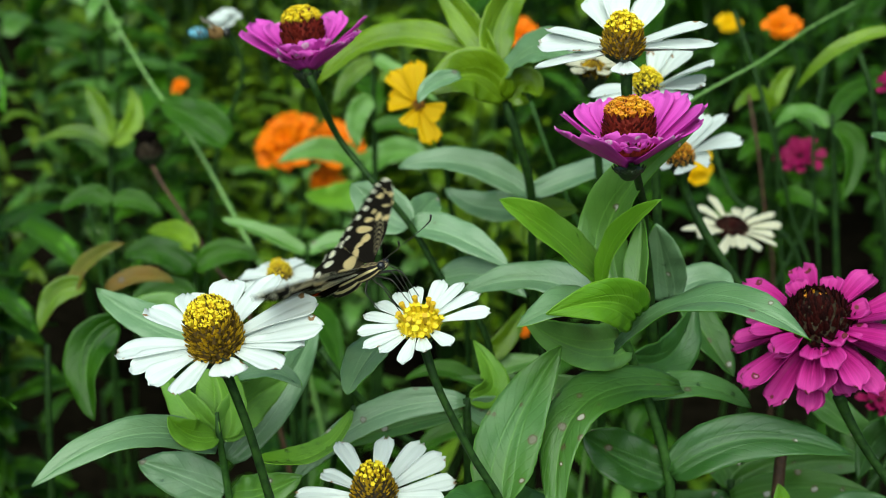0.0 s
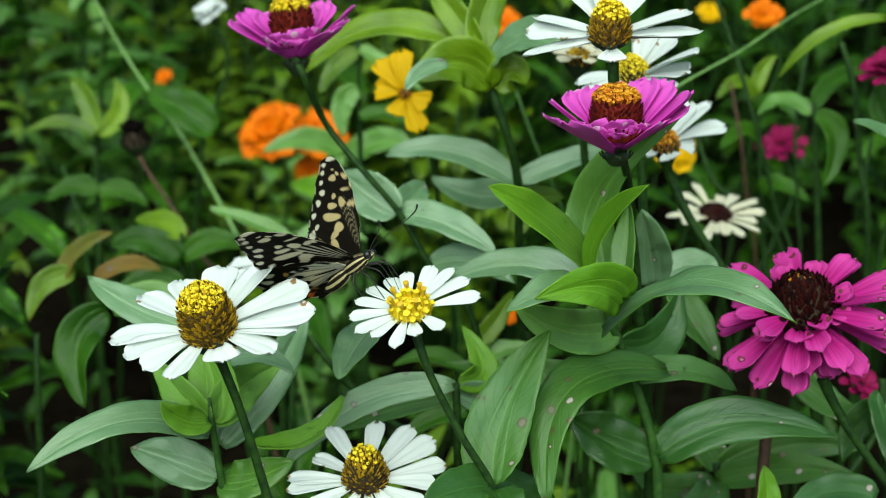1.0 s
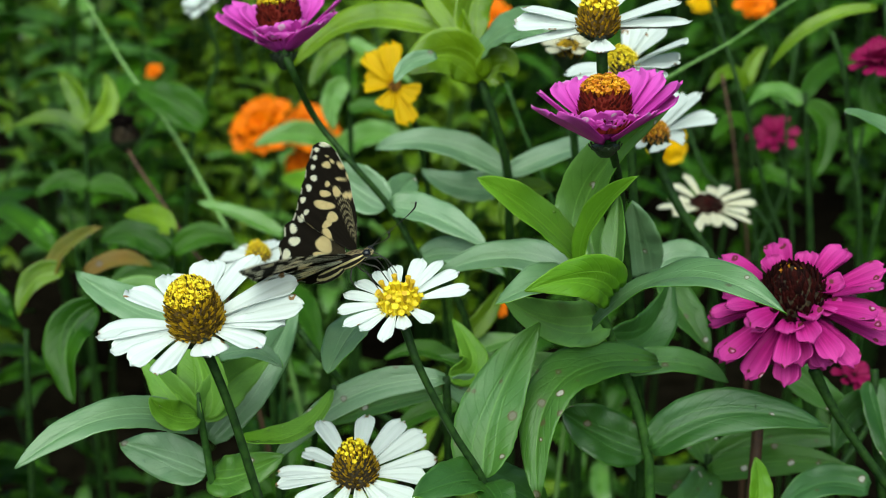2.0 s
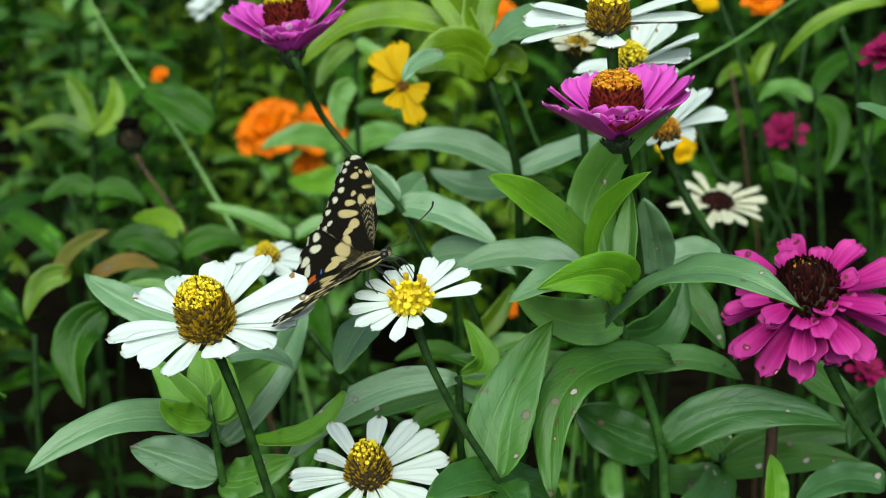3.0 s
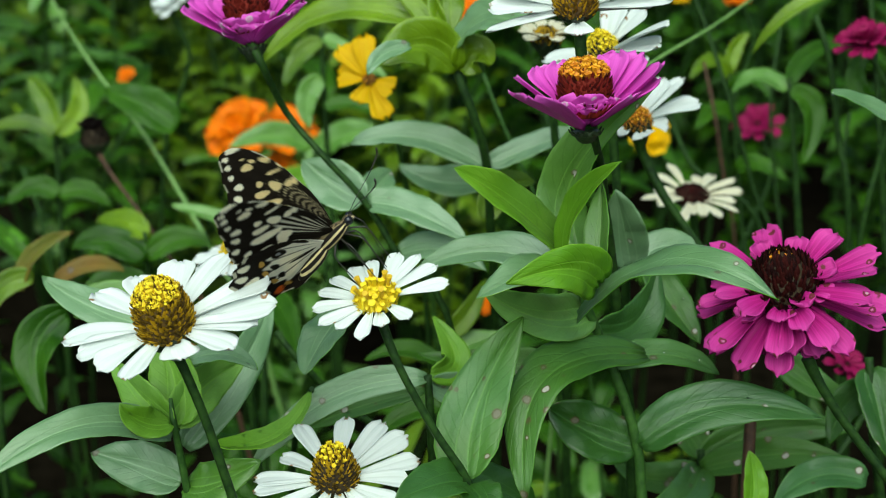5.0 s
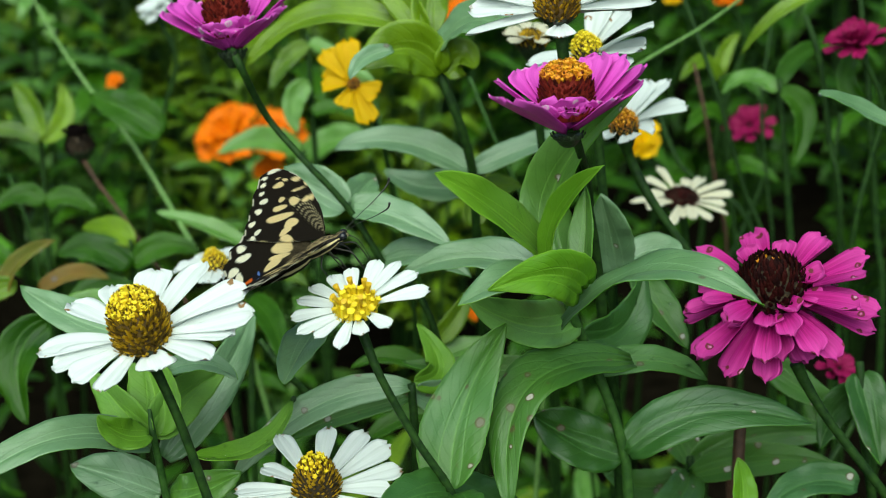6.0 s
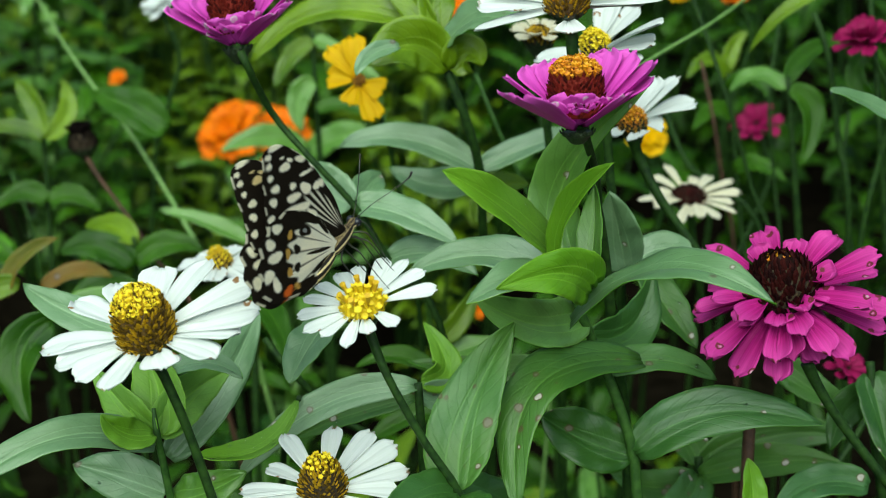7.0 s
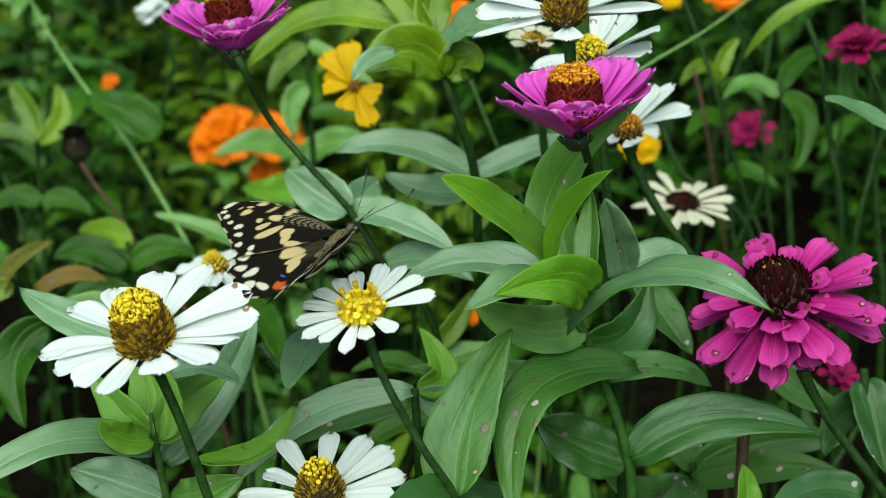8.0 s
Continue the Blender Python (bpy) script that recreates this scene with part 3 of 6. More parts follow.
def small_white_zinnia():
    p = rooted("white_zinnia", [(-0.0070, 0.5334, 0.5472), (-0.0008, 0.5290, 0.5311), (0.0110, 0.5260, 0.5080), (0.0222, 0.5246, 0.4888), (0.0272, 0.5249, 0.4680)],
               [0.0018, 0.0014, 0.0014, 0.0015, 0.0017], "small white zinnia with a bright yellow disc on a leaning stem", "flower", group="white zinnias")
    head = zinnia_head(p, (-0.0082, 0.5330, 0.5543), (-0.181, -0.291, 0.939),
                [(181, 0.0227, 3), (205, 0.0223, 3), (223, 0.0187, 3), (254, 0.0200, 3), (279, 0.0148, 3), (313, 0.0177, 3), (7, 0.0257, 3), (33, 0.0255, 3), (47, 0.0241, 8), (66, 0.0222, 10), (96, 0.0192, 8), (116, 0.0200, 6), (137, 0.0222, 3), (157, 0.0226, 3)],
                0.0064, 0.0070, 0.0062, WHITE, FLORET, FLORET, core_mat=FLORET, seed=11, notch=0.035, bend=-0.05, open_from=0.25, scales=150, florets=34, floret_size=0.0018, power=0.5, cup_depth=0.008)
    for az, lean in ((200, 0.9), (150, 0.7), (95, 0.6), (40, 0.7), (10, 0.85), (250, 0.8), (305, 0.7)):
        c, q = math.cos(radians(az)), math.sin(radians(az))
        low, top = Vector((0.0045 * c, 0.0045 * q, 0.0045)), Vector((0.0045 * c + 0.0022 * c * lean, 0.0045 * q + 0.0022 * q * lean, 0.0098))
        part("floret", tube([low, (low + top) / 2, top], [0.0006, 0.0007, 0.0011], 7, 3), FLORET_OCHRE, head)
    leaf(p, (0.0223, 0.5265, 0.4881), (0.0257, 0.5447, 0.5094), (0.0436, 0.5576, 0.5369), 0.0245, (-0.25, -0.88, 0.40), [LEAF_SICK, LEAF_UNDER], fold=0.18, broad=0.36)
    leaf(p, (0.0222, 0.5246, 0.4888), (0.0123, 0.5127, 0.4962), (-0.0030, 0.4990, 0.4965), 0.0170, (0.0, -0.55, 0.83), [LEAF_DARK, LEAF_UNDER], fold=0.2)
    leaf(p, (0.0226, 0.5243, 0.4880), (0.0266, 0.5124, 0.4905), (0.0315, 0.4992, 0.4848), 0.0150, (0.2, -0.55, 0.83), [LEAF_DARK, LEAF_UNDER], fold=0.2)
    leaf(p, (-0.0211, 0.5783, 0.5326), (-0.0290, 0.5627, 0.5282), (-0.0353, 0.5468, 0.5207), 0.0155, (-0.25, -0.50, 0.83), [LEAF_SHEEN, LEAF_UNDER], fold=0.15, broad=0.45)
    leaf(p, (0.0242, 0.5405, 0.4801), (0.0372, 0.5475, 0.4711), (0.0495, 0.5533, 0.4590), 0.0170, (0.2, -0.7, 0.7), [LEAF_DARK, LEAF_UNDER], fold=0.2)


small_white_zinnia()


def large_white_zinnia():
    p = rooted("white_zinnia", [(-0.0773, 0.5253, 0.5409), (-0.0743, 0.5246, 0.5340), (-0.0679, 0.5233, 0.5148), (-0.0598, 0.5216, 0.4839)],
               [0.0022, 0.0017, 0.0016, 0.0017], "large white zinnia with a tall yellow and brown cone", "flower", group="white zinnias")
    zinnia_head(p, (-0.0788, 0.5276, 0.5467), (-0.198, -0.180, 0.964),
                [(168, 0.0407, 0), (185, 0.0330, 0), (212, 0.0278, 0), (246, 0.0271, 0), (289, 0.0161, -6), (328, 0.0282, 0), (349, 0.0320, 4), (360, 0.0388, 4), (19, 0.0385, 8), (53, 0.0363, 16), (87, 0.0325, 14), (116, 0.0344, 10), (139, 0.0387, 6)],
                0.0128, 0.0091, 0.0205, WHITE, CHAFF, FLORET, core_mat=CORE_GOLD, seed=21, notch=0.02, bend=-0.10, scales=420, florets=230, floret_size=0.0011, open_from=0.72, power=0.26, cup_depth=0.010)


large_white_zinnia()


def low_white_zinnia():
    p = rooted("white_zinnia", [(-0.0236, 0.5365, 0.4747), (-0.0193, 0.5337, 0.4583), (-0.0176, 0.5368, 0.4416)], [0.0026, 0.0024, 0.0025],
               "white zinnia seen from above, petals flecked with brown", "flower", group="white zinnias")
    zinnia_head(p, (-0.0246, 0.5390, 0.4810), (-0.050, -0.258, 0.965),
                [(118, 0.0330, 4), (85, 0.0315, 4), (59, 0.0328, 4), (37, 0.0330, 4), (12, 0.0316, 4), (355, 0.0272, 4), (325, 0.0274, 4), (303, 0.0302, 4), (279, 0.0302, 4), (250, 0.0279, 4), (216, 0.0266, 4), (189, 0.0305, 4), (177, 0.0302, 4), (146, 0.0251, 4)],
                0.0086, 0.0080, 0.0165, WHITE, CHAFF, FLORET, core_mat=CORE, seed=31, notch=0.04, bend=-0.06, scales=200, florets=16, open_from=0.76, power=0.45)


low_white_zinnia()


def magenta_zinnia():
    p = rooted("magenta_zinnia", [(0.1539, 0.5820, 0.5072), (0.1583, 0.5805, 0.4982), (0.1677, 0.5777, 0.4835), (0.1865, 0.5731, 0.4590), (0.1945, 0.5733, 0.4465)],
               [0.0026, 0.0020, 0.0018, 0.0018, 0.0019], "double magenta zinnia with a blackish disc and blemished petals", "flower", group="pink zinnias")
    petals = (ring(8, 0.0345, 14, 1, 0.20) + ring(9, 0.0350, -4, 2, 0.20, 14) + ring(11, 0.0350, -18, 3, 0.16, 5) + ring(11, 0.0325, -32, 4, 0.14, 20) + ring(9, 0.0285, -48, 9, 0.12, 8)
              + [(255, 0.0215, 8), (285, 0.0205, 20), (318, 0.0215, 16), (345, 0.023, 26), (60, 0.024, 30), (110, 0.023, 36), (215, 0.024, 4)])
    zinnia_head(p, (0.1458, 0.5913, 0.5300), (-0.220, -0.219, 0.951), petals, 0.0112, 0.0132, 0.0185, MAGENTA, CHAFF_DARK, FLORET_GOLD, seed=41, bend=-0.06, cup=0.24, scales=260, florets=7, floret_size=0.0010, open_from=0.93, power=0.5, notch=0.05)


magenta_zinnia()


def pink_zinnia_by_shoot():
    p = rooted("pink_zinnia", [(0.0659, 0.5646, 0.6077), (0.0701, 0.5820, 0.5958), (0.0788, 0.6229, 0.5664), (0.0834, 0.6446, 0.5401), (0.0876, 0.6496, 0.5124), (0.0932, 0.6407, 0.4635)],
               [0.0021, 0.0016, 0.0014, 0.0014, 0.0015, 0.0016], "pink zinnia with upturned petals and a golden crown", "flower", group="pink zinnias")
    zinnia_head(p, (0.0647, 0.5637, 0.6108), (-0.045, 0.117, 0.992),
                [(188, 0.0291, 20), (169, 0.0282, 28), (132, 0.0280, 32), (111, 0.0270, 36), (74, 0.0278, 38), (53, 0.0300, 38), (31, 0.0314, 36), (360, 0.0329, 30), (359, 0.0291, 22), (314, 0.0254, 20), (313, 0.0136, 30), (260, 0.0161, 33), (210, 0.0148, 26), (244, 0.0547, 16)],
                0.0150, 0.0086, 0.0185, PINK, CHAFF_RED, FLORET_GOLD, core_mat=CHAFF_RED, drop=0.0060, seed=51, bend=0.02, cup=0.10, scales=300, florets=190, floret_size=0.0014, open_from=0.74, power=0.17, notch=0.05, cup_depth=0.0040)


pink_zinnia_by_shoot()


def pink_zinnia_on_long_stem():
    p = rooted("pink_zinnia", [(-0.0614, 0.6842, 0.6059), (-0.0572, 0.6788, 0.5976), (-0.0491, 0.6913, 0.5736), (-0.0336, 0.6840, 0.5562), (-0.0164, 0.6810, 0.5363), (-0.0026, 0.6769, 0.5132)],
               [0.0022, 0.0016, 0.0014, 0.0014, 0.0014, 0.0015], "pink zinnia on a long leaning stem", "flower", group="pink zinnias")
    zinnia_head(p, (-0.0622, 0.6859, 0.6104), (-0.115, 0.156, 0.981),
                [(149, 0.0361, 20), (140, 0.0341, 28), (133, 0.0275, 32), (107, 0.0229, 36), (62, 0.0243, 40), (40, 0.0277, 38), (6, 0.0317, 28), (350, 0.0277, 20), (313, 0.0304, 14), (308, 0.0154, 33), (256, 0.0145, 30), (202, 0.0151, 22)],
                0.0165, 0.0086, 0.0205, PINK, CHAFF_RED, FLORET, core_mat=CHAFF_RED, drop=0.0070, seed=61, bend=0.02, cup=0.12, scales=280, florets=180, floret_size=0.0014, open_from=0.76, power=0.18, notch=0.06, cup_depth=0.0060)
    leaf(p, (-0.0153, 0.6838, 0.5353), (0.0038, 0.6749, 0.5355), (0.0270, 0.6598, 0.5262), 0.0165, (0.0, -0.55, 0.83), [LEAF_SHEEN, LEAF_UNDER])
    leaf(p, (-0.0173, 0.6858, 0.5346), (-0.0311, 0.6940, 0.5410), (-0.0438, 0.7027, 0.5484), 0.0210, (-0.2, -0.7, 0.66), [LEAF_SHEEN, LEAF_UNDER])
    leaf(p, (-0.0154, 0.6857, 0.5346), (-0.0108, 0.6999, 0.5381), (-0.0052, 0.7112, 0.5397), 0.0140, (0.2, -0.7, 0.66), [LEAF_SHEEN, LEAF_UNDER])
    leaf(p, (-0.0026, 0.6769, 0.5132), (0.0165, 0.6684, 0.5201), (0.0347, 0.6548, 0.5140), 0.0160, (0.1, -0.6, 0.8), [LEAF_SHEEN, LEAF_UNDER])


pink_zinnia_on_long_stem()


def tall_white_zinnia():
    p = rooted("white_zinnia", [(0.0657, 0.6016, 0.6333), (0.0666, 0.6001, 0.6211), (0.0710, 0.6089, 0.5891), (0.0808, 0.6196, 0.5448), (0.0873, 0.6208, 0.4944)],
               [0.0024, 0.0022, 0.0021, 0.0022, 0.0022], "white zinnia with a yellow cone above a pink one", "flower", group="white zinnias")
    zinnia_head(p, (0.0643, 0.6032, 0.6372), (-0.039, -0.144, 0.989),
                [(191, 0.0338, -6), (169, 0.0320, 2), (154, 0.0313, 8), (115, 0.0292, 24), (96, 0.0281, 34), (56, 0.0278, 30), (23, 0.0361, 8), (11, 0.0367, -2), (13, 0.0298, -3), (273, 0.0115, -26), (174, 0.0215, 2)],
                0.0120, 0.0074, 0.0145, WHITE, CHAFF, FLORET, core_mat=CORE_GOLD, seed=71, bend=-0.06, scales=220, florets=80, floret_size=0.0013, open_from=0.66, power=0.36, cup_depth=0.005, notch=0.03)


tall_white_zinnia()


def white_zinnia_behind():
    p = rooted("white_zinnia", [(0.0855, 0.6762, 0.5956), (0.0885, 0.6756, 0.5668), (0.0915, 0.6742, 0.5362)], [0.002, 0.002, 0.002], "half-hidden white zinnia with a yellow disc", "flower", group="white zinnias")
    zinnia_head(p, (0.0842, 0.6779, 0.6000), (-0.253, -0.072, 0.965),
                [(161, 0.0269, 4), (190, 0.0244, 2), (328, 0.0355, 22), (325, 0.0287, 8), (9, 0.0261, 34), (50, 0.0249, 40), (300, 0.0269, 2), (220, 0.0109, -10)],
                0.0125, 0.0068, 0.0110, WHITE, FLORET, FLORET, seed=81, scales=90, florets=40, open_from=0.4)


white_zinnia_behind()


def white_zinnia_facing_away():
    p = rooted("white_zinnia", [(0.1028, 0.7009, 0.5572), (0.1063, 0.7031, 0.5470), (0.1151, 0.6974, 0.5303), (0.1291, 0.6915, 0.5108), (0.1451, 0.6883, 0.4899)], [0.0026, 0.0022, 0.002, 0.002, 0.002], "white zinnia turned aside, on a curved stem", "flower", group="white zinnias")
    zinnia_head(p, (0.1029, 0.7028, 0.5618), (-0.149, -0.124, 0.981),
                [(30, 0.0306, 24), (18, 0.0304, 8), (54, 0.0261, 32), (352, 0.0132, -2), (208, 0.0107, -6), (138, 0.0124, 4), (91, 0.0186, 30), (279, 0.0093, -10)],
                0.0115, 0.0062, 0.0090, WHITE, FLORET_GOLD, FLORET_GOLD, seed=91, scales=90, florets=30, open_from=0.4, cup_depth=0.010)


white_zinnia_facing_away()


def fading_zinnia():
    p = rooted("faded_zinnia", [(0.1493, 0.8188, 0.4795), (0.1526, 0.8211, 0.4587), (0.1589, 0.8305, 0.4284)], [0.0022, 0.002, 0.002], "faded cream zinnia with browning petal tips", "flower")
    zinnia_head(p, (0.1488, 0.8205, 0.4839), (0.10, -0.18, 0.978), ring(19, 0.0245, 8, 5, 0.28), 0.0058, 0.0092, 0.0070, CREAM, CHAFF_DARK, CHAFF, seed=101, scales=120, florets=0, notch=0.12)
    p = rooted("faded_zinnia", [(0.0649, 0.7379, 0.5889), (0.0675, 0.7398, 0.5667), (0.0701, 0.7416, 0.5439)], [0.0022, 0.002, 0.002], "small cream zinnia past its bloom", "flower")
    zinnia_head(p, (0.0649, 0.7386, 0.5909), (0.003, -0.037, 0.999), ring(11, 0.0150, 20, 6, 0.15), 0.0070, 0.0075, 0.0060, CREAM, CHAFF, CHAFF, seed=102, scales=90, florets=0)


fading_zinnia()


def white_zinnia_under_butterfly():
    p = rooted("white_zinnia", [(-0.0775, 0.7094, 0.4949), (-0.0766, 0.7106, 0.4710), (-0.0752, 0.7118, 0.4471)], [0.002, 0.002, 0.002], "white zinnia with a golden disc, half hidden", "flower", group="white zinnias")
    zinnia_head(p, (-0.0780, 0.7104, 0.4973), (-0.098, -0.090, 0.991), ring(13, 0.0190, 4, 8, 0.1), 0.0085, 0.0058, 0.0100, WHITE, FLORET_OCHRE, FLORET, seed=111, scales=90, florets=30, open_from=0.3)


white_zinnia_under_butterfly()


def yellow_cosmos():
    p = rooted("yellow_cosmos", [(-0.0160, 0.8083, 0.5491), (-0.0050, 0.8100, 0.5283), (0.0009, 0.8170, 0.4916)], [0.0012, 0.0012, 0.0014], "yellow cosmos with broad drooping petals", "flower")
    zinnia_head(p, (-0.0168, 0.8050, 0.5545), (-0.160, -0.792, 0.590),
                [(128, 0.0250, 4), (98, 0.0240, 8), (168, 0.0170, 0), (245, 0.0135, 0), (290, 0.0225, -4), (332, 0.0140, 0)],
                0.0125, 0.0034, 0.0030, YELLOW, FLORET_GOLD, FLORET_GOLD, seed=121, scales=40, florets=14, open_from=0.3, bend=-0.05, notch=0.1, cup_depth=0.005)


yellow_cosmos()


def orange_flower(at, low, axis, reach, seed, label, mat=ORANGE, layers=2, name="orange_cosmos", disc=None):
    p = rooted(name, [at, (Vector(at) + Vector(low)) / 2 + Vector((0.01, 0, 0)), low], [0.0014, 0.0014, 0.0016], label, "flower", group="orange flowers" if mat == ORANGE else "")
    petals = []
    for k in range(layers):
        petals += ring(8, reach * (1 - 0.18 * k), 8 + 24 * k, seed + k, 0.22, 22 * k)
    zinnia_head(p, at, axis, petals, reach * (0.40 if mat == MAGENTA_DEEP else 0.62), reach * 0.2, reach * 0.16, mat, disc or FLORET_GOLD, disc or FLORET_GOLD, seed=seed, scales=40, florets=16, open_from=0.3, cup=0.22, notch=0.1, cup_depth=0.006)


orange_flower((-0.1360, 1.2856, 0.3745), (-0.1281, 1.2862, 0.2943), (-0.205, -0.596, 0.776), 0.029, 201, "bright orange cosmos among green leaves", layers=3)
orange_flower((-0.1016, 1.3045, 0.3672), (-0.0966, 1.3054, 0.2876), (0.144, -0.516, 0.845), 0.027, 202, "bright orange cosmos among green leaves", layers=3)
orange_flower((-0.1074, 1.3035, 0.3376), (-0.1011, 1.3018, 0.2786), (-0.009, -0.763, 0.646), 0.016, 203, "small orange cosmos low in the leaves")
def stray_leaves():
    p = rooted("garden_plant", [(-0.0681, 1.1587, 0.4054), (-0.0635, 1.1504, 0.3573), (-0.0608, 1.1411, 0.3065)], [0.0016, 0.0018, 0.002], "narrow-leaved plant in front of the orange flowers", "plant", group="background plants")
    leaf(p, (-0.0697, 1.1579, 0.4035), (-0.0966, 1.1516, 0.4154), (-0.1275, 1.1383, 0.4097), 0.020, (0.0, -0.7, 0.7))
    leaf(p, (-0.0659, 1.1564, 0.3996), (-0.0428, 1.1519, 0.4148), (-0.0177, 1.1412, 0.4145), 0.022, (0.0, -0.7, 0.7))
    leaf(p, (-0.0655, 1.1503, 0.3841), (-0.0835, 1.1390, 0.3833), (-0.1074, 1.1300, 0.3883), 0.024, (0.0, -0.7, 0.7), [LEAF_YOUNG, LEAF_YOUNG])


stray_leaves()
orange_flower((0.0480, 1.2314, 0.4841), (0.0547, 1.2412, 0.4281), (-0.008, -0.697, 0.717), 0.016, 204, "small orange cosmos in the distance")
orange_flower((-0.2194, 1.2664, 0.4285), (-0.2215, 1.2704, 0.3844), (-0.009, -0.763, 0.646), 0.007, 205, "tiny orange bud in the distance")
orange_flower((0.1538, 1.0033, 0.4561), (0.1642, 1.0122, 0.3980), (-0.008, -0.697, 0.717), 0.014, 206, "yellow-orange cosmos behind the zinnias", YELLOW, 3, "yellow_cosmos")
orange_flower((0.2172, 1.0821, 0.5311), (0.2242, 1.0804, 0.4722), (-0.009, -0.763, 0.646), 0.013, 207, "small orange cosmos with a dark centre")
orange_flower((0.2217, 1.3281, 0.4730), (0.2323, 1.3389, 0.4186), (-0.009, -0.763, 0.646), 0.010, 208, "small yellow cosmos in the distance", YELLOW, 2, "yellow_cosmos")
orange_flower((0.0433, 0.8750, 0.4014), (0.0474, 0.8725, 0.3684), (-0.010, -0.825, 0.564), 0.006, 209, "orange petals glimpsed between the leaves")
orange_flower((-0.1538, 1.0769, 0.5272), (-0.1508, 1.0743, 0.4662), (-0.311, -0.301, 0.901), 0.013, 210, "small white blossom deep in the bed", WHITE, 2, "white_blossom")
orange_flower((0.2296, 1.0438, 0.4523), (0.2273, 1.0299, 0.3906), (-0.308, -0.558, 0.770), 0.0165, 211, "magenta zinnia deep in the bed", MAGENTA_DEEP, 2, "magenta_zinnia", CHAFF_DARK)
orange_flower((0.2383, 0.8391, 0.5599), (0.2492, 0.8354, 0.4974), (-0.302, -0.164, 0.939), 0.019, 212, "ragged magenta zinnia at the bed's edge", MAGENTA_DEEP, 3, "magenta_zinnia", CHAFF_DARK)
orange_flower((0.2098, 0.7242, 0.4336), (0.2150, 0.7134, 0.4069), (0.208, -0.455, 0.866), 0.012, 213, "small magenta zinnia under a larger one", MAGENTA_DEEP, 2, "magenta_zinnia", CHAFF_DARK)


def companion_leaves():
    p = rooted("zinnia_plant", [(-0.0863, 0.5641, 0.5031), (-0.0853, 0.5609, 0.4952), (-0.0839, 0.5605, 0.4834), (-0.0816, 0.5593, 0.4644)], [0.0007, 0.0013, 0.0014, 0.0015], "leafy zinnia shoot under a white flower", "plant", STEM_FRESH)
    young = [LEAF_YOUNG, LEAF_YOUNG]
    leaf(p, (-0.0858, 0.5590, 0.4903), (-0.1164, 0.5460, 0.5027), (-0.1484, 0.5257, 0.4911), 0.0145, (-0.1, -0.6, 0.8), [LEAF_SHEEN, LEAF_UNDER], fold=0.1, broad=0.42)
    leaf(p, (-0.0842, 0.5614, 0.4694), (-0.1020, 0.5692, 0.4722), (-0.1205, 0.5776, 0.4737), 0.0190, (-0.1, -0.7, 0.7), [LEAF_SHEEN, LEAF_UNDER], fold=0.1)
    leaf(p, (-0.0825, 0.5609, 0.4682), (-0.0704, 0.5549, 0.4725), (-0.0532, 0.5532, 0.4822), 0.0170, (0.1, -0.7, 0.7), fold=0.1)
    leaf(p, (-0.0856, 0.5605, 0.4942), (-0.0983, 0.5714, 0.4995), (-0.1116, 0.5904, 0.5060), 0.0150, (-0.3, -0.85, 0.4), young)
    leaf(p, (-0.0854, 0.5623, 0.4933), (-0.0864, 0.5778, 0.5022), (-0.0943, 0.5934, 0.5141), 0.0210, (0.0, -0.95, 0.3), young)
    leaf(p, (-0.0850, 0.5623, 0.4933), (-0.0762, 0.5813, 0.4979), (-0.0624, 0.5987, 0.5015), 0.0170, (0.2, -0.9, 0.4), young)
    leaf(p, (-0.0858, 0.5572, 0.4965), (-0.0948, 0.5522, 0.4999), (-0.1024, 0.5510, 0.5076), 0.0120, (-0.2, -0.7, 0.7), young)
    leaf(p, (-0.0827, 0.5855, 0.5081), (-0.0676, 0.5790, 0.5139), (-0.0541, 0.5675, 0.5126), 0.0095, (0.1, -0.6, 0.8), [LEAF_SHEEN, LEAF_UNDER])
    leaf(p, (-0.0855, 0.5821, 0.4728), (-0.0657, 0.6061, 0.4929), (-0.0549, 0.6390, 0.5081), 0.0165, (0.35, -0.60, 0.72), [LEAF_SHEEN, LEAF_UNDER], fold=0.1)
    leaf(p, (-0.0989, 0.6088, 0.5120), (-0.1244, 0.6212, 0.5154), (-0.1464, 0.6352, 0.5226), 0.0150, (-0.2, -0.6, 0.78), [LEAF_SHEEN, LEAF_UNDER])
    p = rooted("zinnia_plant", [(0.0092, 0.5953, 0.4954), (0.0102, 0.5921, 0.4739), (0.0112, 0.5907, 0.4437)], [0.0016, 0.0018, 0.002], "zinnia shoot with long narrow grey-green leaves", "plant")
    leaf(p, (0.0087, 0.5950, 0.4946), (-0.0287, 0.5883, 0.4901), (-0.0591, 0.5742, 0.4673), 0.0130, (-0.1, -0.7, 0.7), [LEAF_SHEEN, LEAF_UNDER], fold=0.1, broad=0.42)
    leaf(p, (0.0081, 0.6025, 0.4863), (-0.0205, 0.6029, 0.4783), (-0.0391, 0.6035, 0.4684), 0.0110, (-0.1, -0.6, 0.8), [LEAF_SICK, LEAF_UNDER])
    leaf(p, (0.0104, 0.6001, 0.4938), (0.0208, 0.6110, 0.4946), (0.0119, 0.6267, 0.5065), 0.0130, (0.2, -0.9, 0.4), young)
    leaf(p, (0.0103, 0.5988, 0.4907), (0.0276, 0.6067, 0.4840), (0.0443, 0.6197, 0.4902), 0.0150, (0.2, -0.8, 0.6), [LEAF_SHEEN, LEAF_UNDER])
